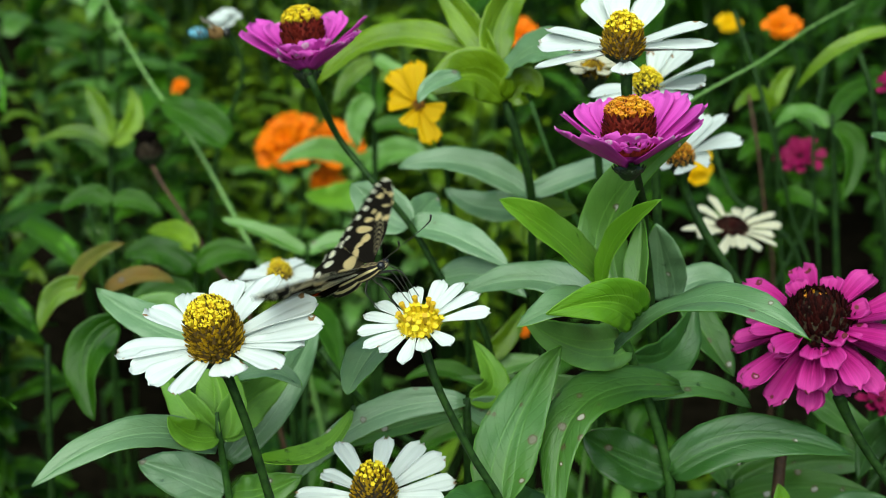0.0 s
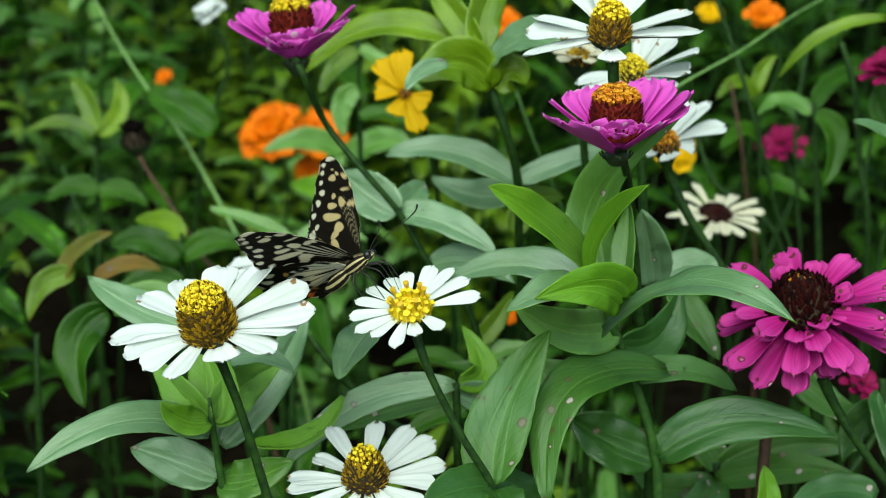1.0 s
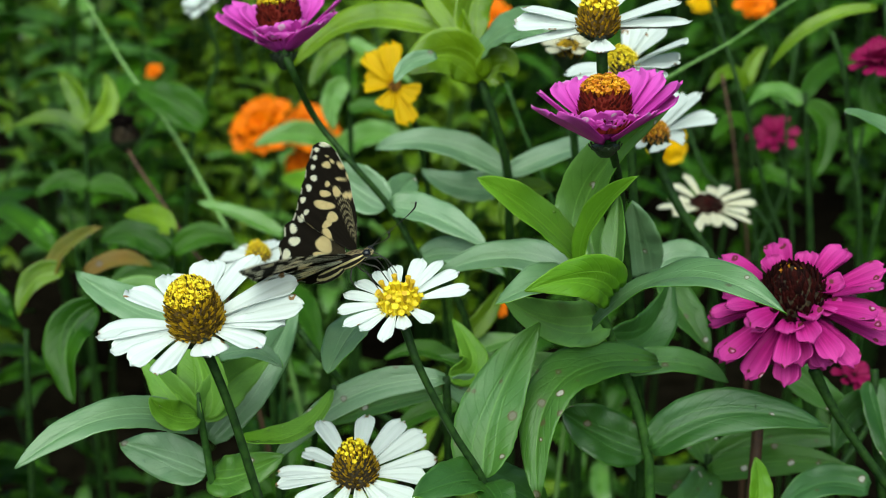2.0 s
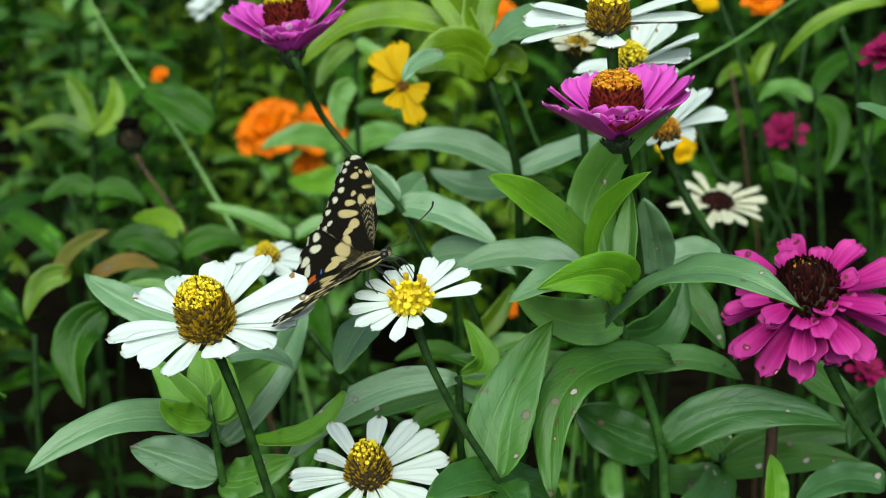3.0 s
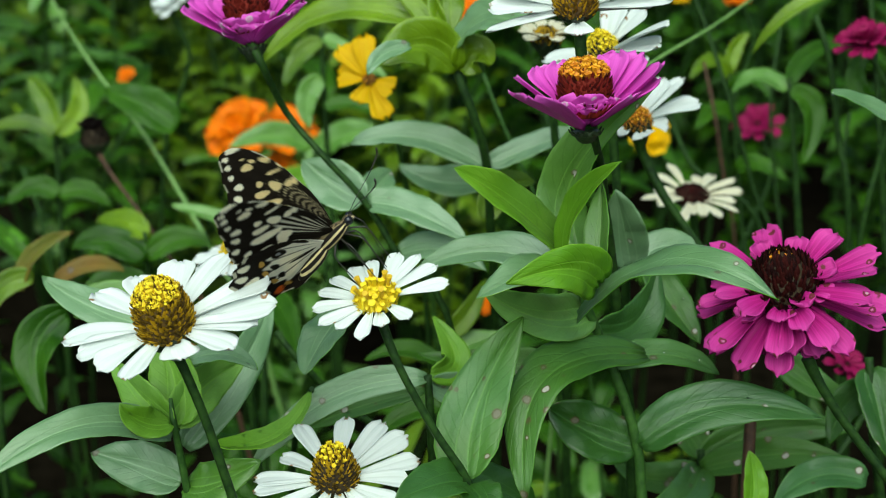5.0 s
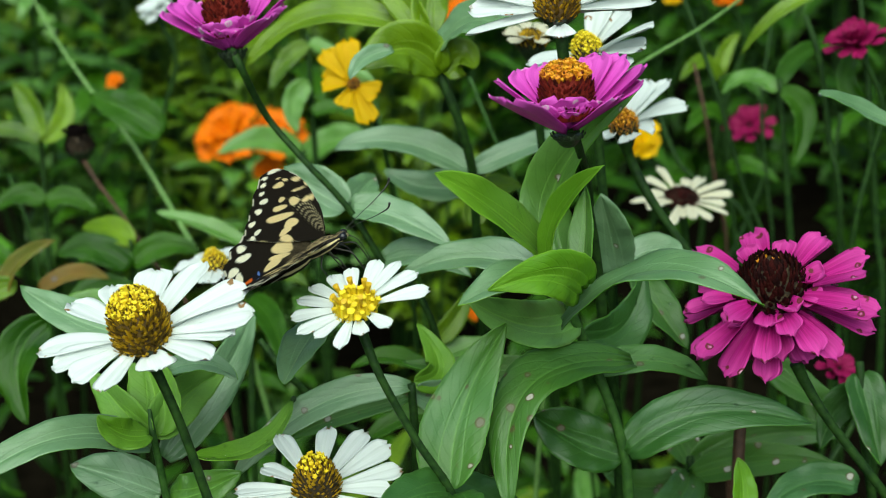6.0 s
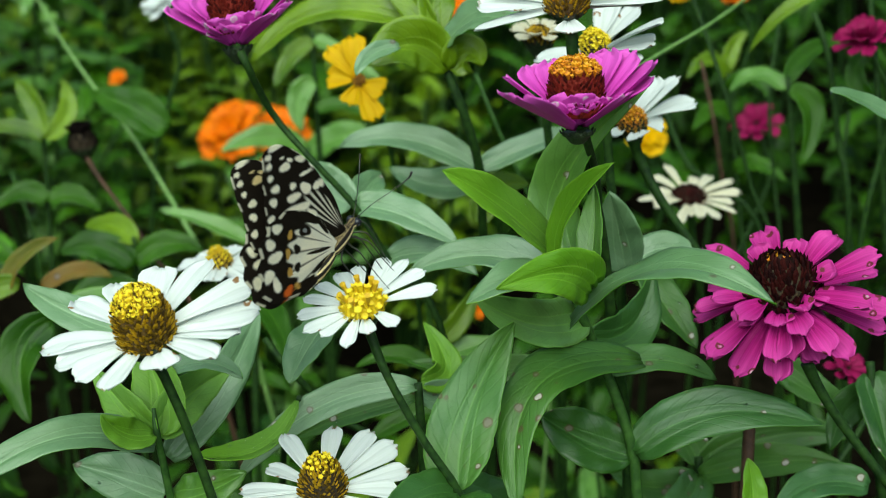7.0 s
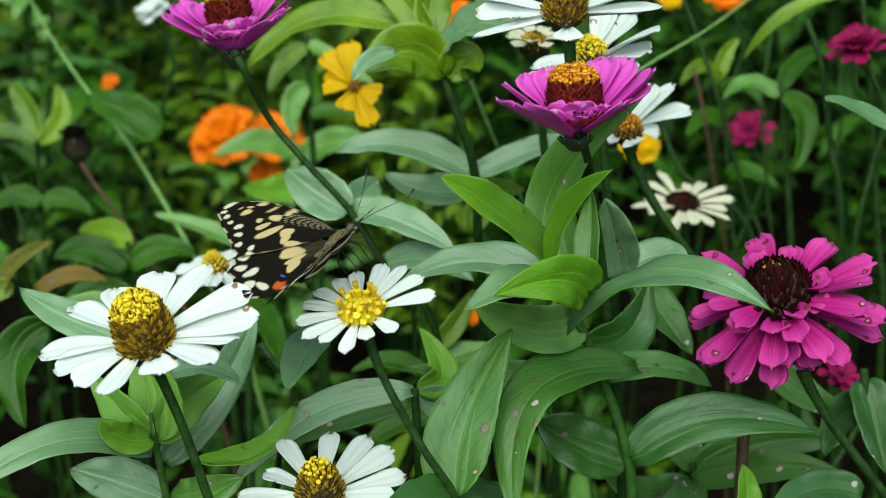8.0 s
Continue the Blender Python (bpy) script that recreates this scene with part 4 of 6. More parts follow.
    p = rooted("zinnia_plant", [(-0.0356, 0.5879, 0.4941), (-0.0472, 0.6462, 0.4457), (-0.0560, 0.7051, 0.3775)], [0.001, 0.0014, 0.0016], "zinnia shoot with a curled leaf holding water drops", "plant")
    leaf(p, (-0.0359, 0.5821, 0.4958), (-0.0481, 0.5636, 0.4869), (-0.0693, 0.5486, 0.4919), 0.0098, (-0.1, -0.45, 0.88), [LEAF_YOUNG, LEAF_YOUNG], "curled pale leaf with water drops", fold=0.45, broad=0.62)
    p = rooted("zinnia_plant", [(0.1287, 0.6532, 0.4287), (0.1294, 0.6485, 0.4170), (0.1319, 0.6482, 0.4028)], [0.0018, 0.002, 0.002], "low zinnia with pale-spotted leaves", "plant")
    sick = [LEAF_SICK, LEAF_UNDER]
    leaf(p, (0.1278, 0.6459, 0.4237), (0.1559, 0.6344, 0.4365), (0.1839, 0.6246, 0.4397), 0.0150, (0.0, -0.7, 0.7), sick)
    leaf(p, (0.1273, 0.6456, 0.4230), (0.1084, 0.6401, 0.4221), (0.0893, 0.6382, 0.4302), 0.0150, (0.0, -0.7, 0.7), sick)
    leaf(p, (0.1303, 0.6557, 0.4215), (0.1623, 0.6649, 0.4320), (0.1967, 0.6641, 0.4311), 0.0190, (0.0, -0.8, 0.6), sick)
    leaf(p, (0.1281, 0.6460, 0.4242), (0.1155, 0.6154, 0.4280), (0.0985, 0.6047, 0.4277), 0.0170, (0.0, -0.7, 0.7), sick)
    leaf(p, (0.1298, 0.6562, 0.4227), (0.1262, 0.6694, 0.4285), (0.1162, 0.6813, 0.4310), 0.0150, (0.0, -0.8, 0.6), sick)
    p = rooted("zinnia_plant", [(0.1937, 0.6356, 0.4810), (0.1947, 0.6249, 0.4543), (0.2008, 0.6220, 0.4203)], [0.0018, 0.002, 0.002], "zinnia shoot beside the magenta flower", "plant")
    leaf(p, (0.1881, 0.6034, 0.4408), (0.1670, 0.6002, 0.4455), (0.1471, 0.5890, 0.4383), 0.0150, (0.0, -0.6, 0.8), [LEAF_DARK, LEAF_UNDER])
    leaf(p, (0.1937, 0.6338, 0.4765), (0.1956, 0.6187, 0.4656), (0.1961, 0.6020, 0.4508), 0.0190, (0.1, -0.85, 0.5), [LEAF_DARK, LEAF_UNDER])
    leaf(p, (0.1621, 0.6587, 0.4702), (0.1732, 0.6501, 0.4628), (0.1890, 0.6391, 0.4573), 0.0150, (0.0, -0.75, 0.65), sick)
    leaf(p, (0.1948, 0.6303, 0.4676), (0.1866, 0.6375, 0.4586), (0.1791, 0.6313, 0.4429), 0.0150, (-0.2, -0.8, 0.5), [LEAF_DARK, LEAF_UNDER])
    leaf(p, (0.1362, 0.5785, 0.4441), (0.1374, 0.5823, 0.4536), (0.1350, 0.5867, 0.4645), 0.0105, (0.2, -0.95, 0.2), young)
    p = rooted("zinnia_plant", [(0.0185, 0.7429, 0.5973), (0.0251, 0.7299, 0.5780), (0.0324, 0.7276, 0.5583), (0.0382, 0.7320, 0.5339), (0.0404, 0.7412, 0.4975)], [0.0016, 0.0021, 0.0021, 0.0021, 0.0022], "tall leafy zinnia stem beside a yellow flower", "plant")
    fresh = [LEAF_FRESH, LEAF_FRESH]
    leaf(p, (0.0040, 0.7050, 0.5985), (-0.0079, 0.6980, 0.5963), (-0.0139, 0.6900, 0.5900), 0.0080, (0.0, -0.7, 0.7), [LEAF_SHEEN, LEAF_UNDER], "pale curled leaf tip")
    leaf(p, (0.0249, 0.7259, 0.5814), (0.0097, 0.7207, 0.5958), (-0.0107, 0.7102, 0.5889), 0.0235, (-0.1, -0.88, 0.45), fresh, broad=0.45)
    leaf(p, (0.0255, 0.7259, 0.5814), (0.0334, 0.7248, 0.5893), (0.0390, 0.7199, 0.5850), 0.0180, (0.3, -0.85, 0.45), fresh)
    leaf(p, (0.0186, 0.7421, 0.5954), (0.0063, 0.7582, 0.6093), (-0.0105, 0.7781, 0.6246), 0.0150, (-0.5, -0.75, 0.4), fresh)
    leaf(p, (0.0202, 0.7421, 0.5954), (0.0225, 0.7575, 0.6125), (0.0377, 0.7799, 0.6279), 0.0180, (0.3, -0.9, 0.3), fresh)
    leaf(p, (0.0171, 0.7501, 0.5938), (-0.0303, 0.7731, 0.5988), (-0.0652, 0.7735, 0.5734), 0.0165, (0.0, -0.6, 0.8), fresh)
    leaf(p, (0.0517, 0.7026, 0.6088), (0.0356, 0.7180, 0.6074), (0.0221, 0.7273, 0.5905), 0.0200, (-0.2, -0.6, 0.8), [LEAF_SHEEN, LEAF_UNDER])
    leaf(p, (0.0387, 0.7452, 0.5290), (0.0062, 0.7514, 0.5432), (-0.0248, 0.7502, 0.5394), 0.0165, (0.0, -0.6, 0.8), [LEAF_SHEEN, LEAF_UNDER])
    leaf(p, (0.0394, 0.7484, 0.5287), (0.0625, 0.7520, 0.5386), (0.0843, 0.7491, 0.5456), 0.0130, (0.1, -0.6, 0.8), [LEAF_SHEEN, LEAF_UNDER])
    leaf(p, (0.0405, 0.7607, 0.5192), (0.0194, 0.7694, 0.5134), (-0.0028, 0.7823, 0.5179), 0.0170, (0.0, -0.7, 0.7), [LEAF_SHEEN, LEAF_UNDER])
    leaf(p, (0.0383, 0.7433, 0.5025), (0.0465, 0.7586, 0.5141), (0.0636, 0.7688, 0.5133), 0.0150, (0.2, -0.7, 0.7), fresh)
    p = rooted("zinnia_plant", [(0.2246, 0.6899, 0.5635), (0.2323, 0.6844, 0.5234), (0.2400, 0.6748, 0.4728)], [0.0018, 0.002, 0.002], "zinnia shoot at the bed's edge", "plant")
    leaf(p, (0.2161, 0.6700, 0.5675), (0.1913, 0.6673, 0.5815), (0.1757, 0.6627, 0.5884), 0.0090, (0.0, -0.5, 0.87), [LEAF_SHEEN, LEAF_UNDER])
    p = rooted("yellowing_plant", [(-0.2111, 0.7904, 0.4237), (-0.2099, 0.7794, 0.3964), (-0.2099, 0.7707, 0.3477)], [0.0016, 0.0018, 0.002], "weed with yellowing rusty leaves", "plant")
    rust = [LEAF_RUST, LEAF_RUST]
    leaf(p, (-0.1981, 0.8000, 0.4462), (-0.1907, 0.8030, 0.4643), (-0.1707, 0.8080, 0.4754), 0.0100, (-0.4, -0.8, 0.4), rust, fold=0.4)
    leaf(p, (-0.1910, 0.8000, 0.4537), (-0.2065, 0.7950, 0.4500), (-0.2132, 0.7850, 0.4331), 0.0130, (-0.2, -0.9, 0.4), [LEAF_FRESH, LEAF_RUST])
    leaf(p, (-0.1843, 0.8193, 0.4431), (-0.1672, 0.8268, 0.4490), (-0.1499, 0.8301, 0.4442), 0.0100, (0.0, -0.7, 0.7), rust)
    leaf(p, (-0.1576, 0.7214, 0.4685), (-0.1702, 0.7061, 0.4567), (-0.1635, 0.6863, 0.4344), 0.0210, (-0.2, -0.98, 0.05), [LEAF_SHADE, LEAF_SHADE], broad=0.42)
    leaf(p, (-0.1591, 0.7397, 0.4603), (-0.1371, 0.7419, 0.4666), (-0.1181, 0.7386, 0.4589), 0.0170, (0.0, -0.7, 0.7))


companion_leaves()


def water_drops():
    """Beads of rain standing on some of the nearer leaves."""
    rnd = random.Random(12)
    bm = bmesh.new()
    bmesh.ops.create_uvsphere(bm, u_segments=12, v_segments=8, radius=1.0)
    for v in bm.verts:
        v.co.z = v.co.z * (0.62 if v.co.z > 0 else 0.2)
    for f in bm.faces:
        f.smooth = True
    mesh = bpy.data.meshes.new("water_drop")
    bm.to_mesh(mesh)
    bm.free()
    mesh.materials.append(WATER)
    leaves = [o for o in scene.objects if o.name.startswith("leaf") and o.parent and o.parent.name.startswith(("zinnia_plant", "white_zinnia", "pink_zinnia"))]
    picked = [o for o in leaves if o.get("label", "").startswith(("curled", "spotted"))]
    picked = picked * 3 + [o for o in picked if o["label"].startswith("curled")] * 7 + rnd.sample(leaves, 22)
    for o in picked:
        polys = [p for p in o.data.polygons if p.material_index == 0]
        p = rnd.choice(polys[len(polys) // 3:])
        ob = new("water_drop", mesh)
        turn = p.normal.to_track_quat("Z", "Y").to_matrix().to_4x4()
        size = rnd.uniform(0.0005, 0.0011)
        ob.matrix_basis = Matrix.Translation(o.parent.location + p.center) @ turn @ Matrix.Scale(size, 4)
        tagged(ob, "clear bead of rain water on a leaf", "water drop", "rain drops")


water_drops()


def stalks():
    p = rooted("grass_stalk", [(-0.2329, 1.0586, 0.5546), (-0.2088, 1.0336, 0.5200), (-0.1874, 1.0127, 0.4954), (-0.1657, 0.9932, 0.4743), (-0.1435, 0.9707, 0.4459), (-0.1204, 0.9381, 0.4189), (-0.1110, 0.9313, 0.4023)],
               [0.0006, 0.0010, 0.0011, 0.0013, 0.0014, 0.0015, 0.0015], "long pale green grass stalk leaning across the bed", "grass", STEM_PALE)
    p = rooted("grass_stalk", [(0.2260, 0.9244, 0.5844), (0.1947, 0.8899, 0.5779), (0.1591, 0.8440, 0.5697), (0.1232, 0.7992, 0.5643), (0.0988, 0.7741, 0.5546), (0.0903, 0.7620, 0.5241)],
               [0.0005, 0.0007, 0.0008, 0.0009, 0.0010, 0.0011], "pale green grass stalk behind the zinnias", "grass", STEM_PALE)
    p = rooted("dead_flower", [(-0.1810, 0.9400, 0.4755), (-0.1735, 0.9349, 0.4631), (-0.1579, 0.9266, 0.4428), (-0.1420, 0.9170, 0.4194)], [0.0018, 0.0012, 0.0012, 0.0013],
               "blackened dead flower head on a brown stem", "dead flower", STEM_BROWN)
    leaf(p, (-0.1369, 0.9632, 0.4811), (-0.1586, 0.9691, 0.4951), (-0.1819, 0.9819, 0.4993), 0.024, (0.0, -0.75, 0.65), [LEAF_SHADE, LEAF_UNDER], "broad green weed leaf")
    head = zinnia_head(p, (-0.1817, 0.9415, 0.4793), (-0.098, -0.036, 0.995), ring(12, 0.0150, 66, 7, 0.16), 0.008, 0.0085, 0.013, SEED, SEED, SEED, seed=131, scales=120, florets=0)
    for pts, r, mat in (
        ([(0.1609, 0.9428, 0.5743), (0.1726, 0.9305, 0.5441), (0.1846, 0.9159, 0.5079), (0.1992, 0.9070, 0.4592)], 0.0013, STEM),
        ([(0.0416, 0.8563, 0.5428), (0.0524, 0.8455, 0.5162), (0.0709, 0.8395, 0.4750)], 0.0011, STEM_FRESH),
        ([(0.1445, 0.6292, 0.4634), (0.1432, 0.6230, 0.4478)], 0.0026, STEM_BROWN),
        ([(-0.0571, 0.6801, 0.4762), (-0.0471, 0.6752, 0.4644), (-0.0287, 0.6764, 0.4410)], 0.0016, STEM),
        ([(0.2217, 0.8845, 0.5652), (0.2291, 0.8752, 0.5423), (0.2359, 0.8686, 0.4992)], 0.0018, STEM),
        ([(0.1824, 0.9922, 0.5101), (0.1890, 0.9791, 0.4777), (0.1958, 0.9742, 0.4387)], 0.0011, STEM_BROWN),
        ([(0.2252, 0.9798, 0.5344), (0.2187, 0.9634, 0.4931), (0.2231, 0.9537, 0.4421)], 0.0011, STEM),
        ([(0.2527, 0.9125, 0.5016), (0.2486, 0.9017, 0.4745), (0.2531, 0.8988, 0.4408)], 0.0012, STEM),
        ([(0.0727, 0.9223, 0.5203), (0.0822, 0.9113, 0.4932), (0.0844, 0.9098, 0.4627)], 0.0012, STEM),
        ([(-0.0118, 1.0161, 0.4827), (-0.0063, 1.0053, 0.4560), (0.0020, 1.0012, 0.4192)], 0.0011, STEM_FRESH),
        ([(-0.2535, 1.0509, 0.4272), (-0.2425, 1.0395, 0.3993), (-0.2375, 1.0347, 0.3605)], 0.0012, STEM_FRESH),
        ([(0.1534, 0.9439, 0.4961), (0.1649, 0.9325, 0.4681), (0.1771, 0.9273, 0.4556)], 0.0016, STEM),
    ):
        rooted("bare_stem", pts, [r * 0.9] + [r] * (len(pts) - 1), "thin bare flower stem in the bed", "stem", mat)


stalks()


def mid_leaves():
    shade_leaf, young = [LEAF_SHADE, LEAF_UNDER], [LEAF_FRESH, LEAF_FRESH]
    p = rooted("garden_plant", [(0.2098, 0.8817, 0.5310), (0.2147, 0.8703, 0.4757), (0.2219, 0.8663, 0.4123)], [0.0014, 0.0018, 0.002], "shaded plant with broad drooping leaves", "plant", group="background plants")
    leaf(p, (0.2082, 0.8792, 0.5247), (0.1947, 0.8918, 0.5289), (0.1818, 0.8984, 0.5179), 0.0132)
    leaf(p, (0.2084, 0.8696, 0.5276), (0.2206, 0.8645, 0.5152), (0.2130, 0.8546, 0.4904), 0.0145, (0.2, -0.8, 0.5), shade_leaf)
    leaf(p, (0.2097, 0.8806, 0.5281), (0.2231, 0.8959, 0.5399), (0.2446, 0.9076, 0.5430), 0.0106, (0.1, -0.7, 0.7), shade_leaf)
    p = rooted("garden_plant", [(0.2428, 0.8614, 0.5890), (0.2495, 0.8466, 0.5253), (0.2575, 0.8405, 0.4566)], [0.0014, 0.0018, 0.002], "tall plant with arching fresh leaves", "plant", group="background plants")
    leaf(p, (0.2356, 0.8500, 0.5872), (0.2033, 0.8475, 0.5800), (0.1810, 0.8482, 0.5539), 0.0079, (0.0, -0.6, 0.8), young)
    leaf(p, (0.2495, 0.8466, 0.5253), (0.2376, 0.8524, 0.5393), (0.2526, 0.8697, 0.5562), 0.0106, (-0.2, -0.8, 0.5), shade_leaf)
    p = rooted("garden_plant", [(0.2018, 1.0087, 0.4980), (0.2069, 1.0022, 0.4553), (0.2120, 0.9928, 0.4050)], [0.0012, 0.0014, 0.0016], "thin weed with narrow drooping leaves", "plant", group="background plants")
    leaf(p, (0.2017, 1.0073, 0.4947), (0.1894, 1.0018, 0.5074), (0.1736, 0.9884, 0.5004), 0.011, (-0.1, -0.7, 0.7), young)
    leaf(p, (0.2024, 1.0047, 0.4881), (0.2139, 0.9975, 0.4975), (0.2240, 0.9825, 0.4873), 0.011, (0.1, -0.7, 0.7), shade_leaf)
    leaf(p, (0.2037, 0.9981, 0.4716), (0.1909, 0.9906, 0.4796), (0.1768, 0.9767, 0.4713), 0.012, (-0.1, -0.7, 0.7), shade_leaf)
    leaf(p, (0.2074, 0.9955, 0.4386), (0.2190, 0.9873, 0.4452), (0.2345, 0.9736, 0.4386), 0.013, (0.1, -0.7, 0.7), shade_leaf)
    leaf(p, (0.2018, 1.0084, 0.4974), (0.2054, 1.0139, 0.5112), (0.2144, 1.0177, 0.5211), 0.010, (0.2, -0.8, 0.5), young)
    p = rooted("garden_plant", [(-0.2229, 1.0214, 0.4621), (-0.2229, 1.0153, 0.4200), (-0.2235, 1.0082, 0.3754)], [0.0014, 0.0018, 0.002], "light green weed with long leaves", "plant", group="background plants")
    leaf(p, (-0.2215, 1.0103, 0.4615), (-0.2415, 1.0138, 0.4695), (-0.2685, 1.0115, 0.4630), 0.0099, (0.0, -0.7, 0.7), young)
    leaf(p, (-0.2201, 1.0111, 0.4634), (-0.2293, 1.0289, 0.4806), (-0.2423, 1.0441, 0.4913), 0.0145, (-0.3, -0.8, 0.5), young)
    leaf(p, (-0.2193, 1.0111, 0.4634), (-0.2076, 1.0259, 0.4738), (-0.2131, 1.0437, 0.4912), 0.0132, (0.2, -0.8, 0.5), young)
    leaf(p, (-0.2218, 1.0058, 0.4234), (-0.2370, 1.0081, 0.4285), (-0.2552, 1.0043, 0.4185), 0.0145, (0.0, -0.7, 0.7), shade_leaf)
    leaf(p, (-0.2207, 1.0058, 0.4234), (-0.2044, 1.0069, 0.4267), (-0.1882, 1.0027, 0.4165), 0.0132, (0.0, -0.7, 0.7), shade_leaf)
    p = rooted("garden_plant", [(-0.1488, 0.8935, 0.4413), (-0.1490, 0.8925, 0.4117), (-0.1494, 0.8844, 0.3647)], [0.0014, 0.0018, 0.002], "broad-leaved green plant behind the white flower", "plant", group="background plants")
    leaf(p, (-0.1499, 0.8875, 0.4262), (-0.1693, 0.8923, 0.4374), (-0.1901, 0.8909, 0.4333), 0.0185, (0.0, -0.7, 0.7), shade_leaf)
    leaf(p, (-0.1480, 0.8881, 0.4277), (-0.1294, 0.8921, 0.4382), (-0.1109, 0.8900, 0.4336), 0.0158, (0.0, -0.7, 0.7), shade_leaf)
    leaf(p, (-0.1488, 0.8923, 0.4382), (-0.1619, 0.9055, 0.4438), (-0.1802, 0.9151, 0.4403), 0.0145, (0.0, -0.7, 0.7), young)
    leaf(p, (-0.1475, 0.8808, 0.4096), (-0.1669, 0.8835, 0.4157), (-0.1865, 0.8802, 0.4067), 0.0172, (0.0, -0.7, 0.7), shade_leaf)
    p = rooted("garden_plant", [(-0.0801, 0.8649, 0.4528), (-0.0807, 0.8639, 0.4232), (-0.0813, 0.8564, 0.3776)], [0.0014, 0.0018, 0.002], "grey-green leafy plant between the flowers", "plant", group="background plants")
    leaf(p, (-0.0808, 0.8635, 0.4493), (-0.1046, 0.8681, 0.4599), (-0.1291, 0.8708, 0.4658), 0.0112)
    leaf(p, (-0.0795, 0.8635, 0.4493), (-0.0606, 0.8661, 0.4562), (-0.0387, 0.8634, 0.4503), 0.0119)
    leaf(p, (-0.0797, 0.8582, 0.4359), (-0.0639, 0.8579, 0.4358), (-0.0467, 0.8542, 0.4270), 0.0132, UP, young)
    leaf(p, (-0.0804, 0.8523, 0.4213), (-0.0658, 0.8292, 0.4177), (-0.0584, 0.8018, 0.4036), 0.0145, (0.1, -0.8, 0.6), shade_leaf)
    p = rooted("garden_plant", [(-0.0510, 1.0034, 0.5303), (-0.0502, 0.9974, 0.4886), (-0.0482, 0.9926, 0.4229)], [0.0014, 0.0018, 0.002], "pale-leaved weed below the pink flower", "plant", group="background plants")
    leaf(p, (-0.0503, 1.0014, 0.5255), (-0.0320, 0.9973, 0.5157), (-0.0098, 0.9911, 0.5011), 0.0119)
    leaf(p, (-0.0502, 0.9917, 0.5012), (-0.0601, 0.9879, 0.4915), (-0.0585, 0.9808, 0.4737), 0.0145, (0.0, -0.85, 0.5))
    leaf(p, (-0.0507, 1.0008, 0.5239), (-0.0651, 0.9971, 0.5142), (-0.0740, 0.9907, 0.4981), 0.0119, (-0.2, -0.8, 0.5), young)
    leaf(p, (-0.0490, 0.9852, 0.4850), (-0.0322, 0.9862, 0.4882), (-0.0149, 0.9827, 0.4800), 0.0132, UP, shade_leaf)
    p = rooted("garden_plant", [(0.0186, 0.7336, 0.4508), (0.0164, 0.7375, 0.4338), (0.0157, 0.7341, 0.3982)], [0.0018, 0.002, 0.002], "leafy plant in shade under the flowers", "plant", group="background plants")
    leaf(p, (0.0180, 0.7326, 0.4483), (0.0296, 0.7365, 0.4584), (0.0383, 0.7516, 0.4697), 0.0106, (0.2, -0.85, 0.4), young)
    leaf(p, (0.0173, 0.7285, 0.4381), (0.0322, 0.7313, 0.4457), (0.0486, 0.7321, 0.4481), 0.0119)
    leaf(p, (0.0171, 0.7204, 0.4178), (0.0018, 0.7196, 0.4153), (-0.0147, 0.7157, 0.4052), 0.0132, UP, shade_leaf)
    leaf(p, (0.0173, 0.7275, 0.4356), (-0.0007, 0.7308, 0.4432), (-0.0198, 0.7290, 0.4382), 0.0106, UP, shade_leaf)


mid_leaves()


# ---- background foliage ----
def shrub(name, height, pairs, seed, mats, spread, wide, label):
    """A leafy upright plant with opposite leaves, its root at the origin."""
    rnd = random.Random(seed)
    ob = thing(name, (0, 0, 0), label, "plant", "background plants")
    lean = Vector((rnd.uniform(-0.06, 0.06), rnd.uniform(-0.06, 0.06), 0))
    pts = [Vector((0, 0, -0.03)), Vector((lean.x * 0.4, lean.y * 0.4, height * 0.5)), Vector((lean.x, lean.y, height))]
    part("stem", tube(pts, [0.0026, 0.0022, 0.0012], 7, 5), STEM, ob)
    for k in range(pairs):
        s = 0.16 + 0.84 * k / (pairs - 1)
        p = Vector((lean.x * s * s, lean.y * s * s, height * s))
        a0 = k * 1.571 + rnd.uniform(-0.5, 0.5)
        for side in range(2 if k < pairs - 1 else 4):
            a = a0 + side * (3.1416 if k < pairs - 1 else 1.571) + rnd.uniform(-0.35, 0.35)
            size = spread * rnd.uniform(0.75, 1.2) * (1.0 if k < pairs - 1 else 0.7)
            rise = rnd.uniform(0.15, 0.6) + (0.5 if k == pairs - 1 else 0.0)
            d = Vector((math.cos(a), math.sin(a), 0))
            via = p + d * size * 0.55 + Vector((0, 0, size * (rise * 0.6)))
            tip = p + d * size + Vector((0, 0, size * (rise * 0.6 - rnd.uniform(0.1, 0.5))))
            mesh = leaf_mesh(p, via, tip, size * wide * rnd.uniform(0.85, 1.15), (d.x * -0.3, d.y * -0.3, 0.9), rows=9, cols=7, seed=seed * 31 + k * 4 + side, wave=0.05)
            part("leaf", mesh, mats, ob)
    return ob


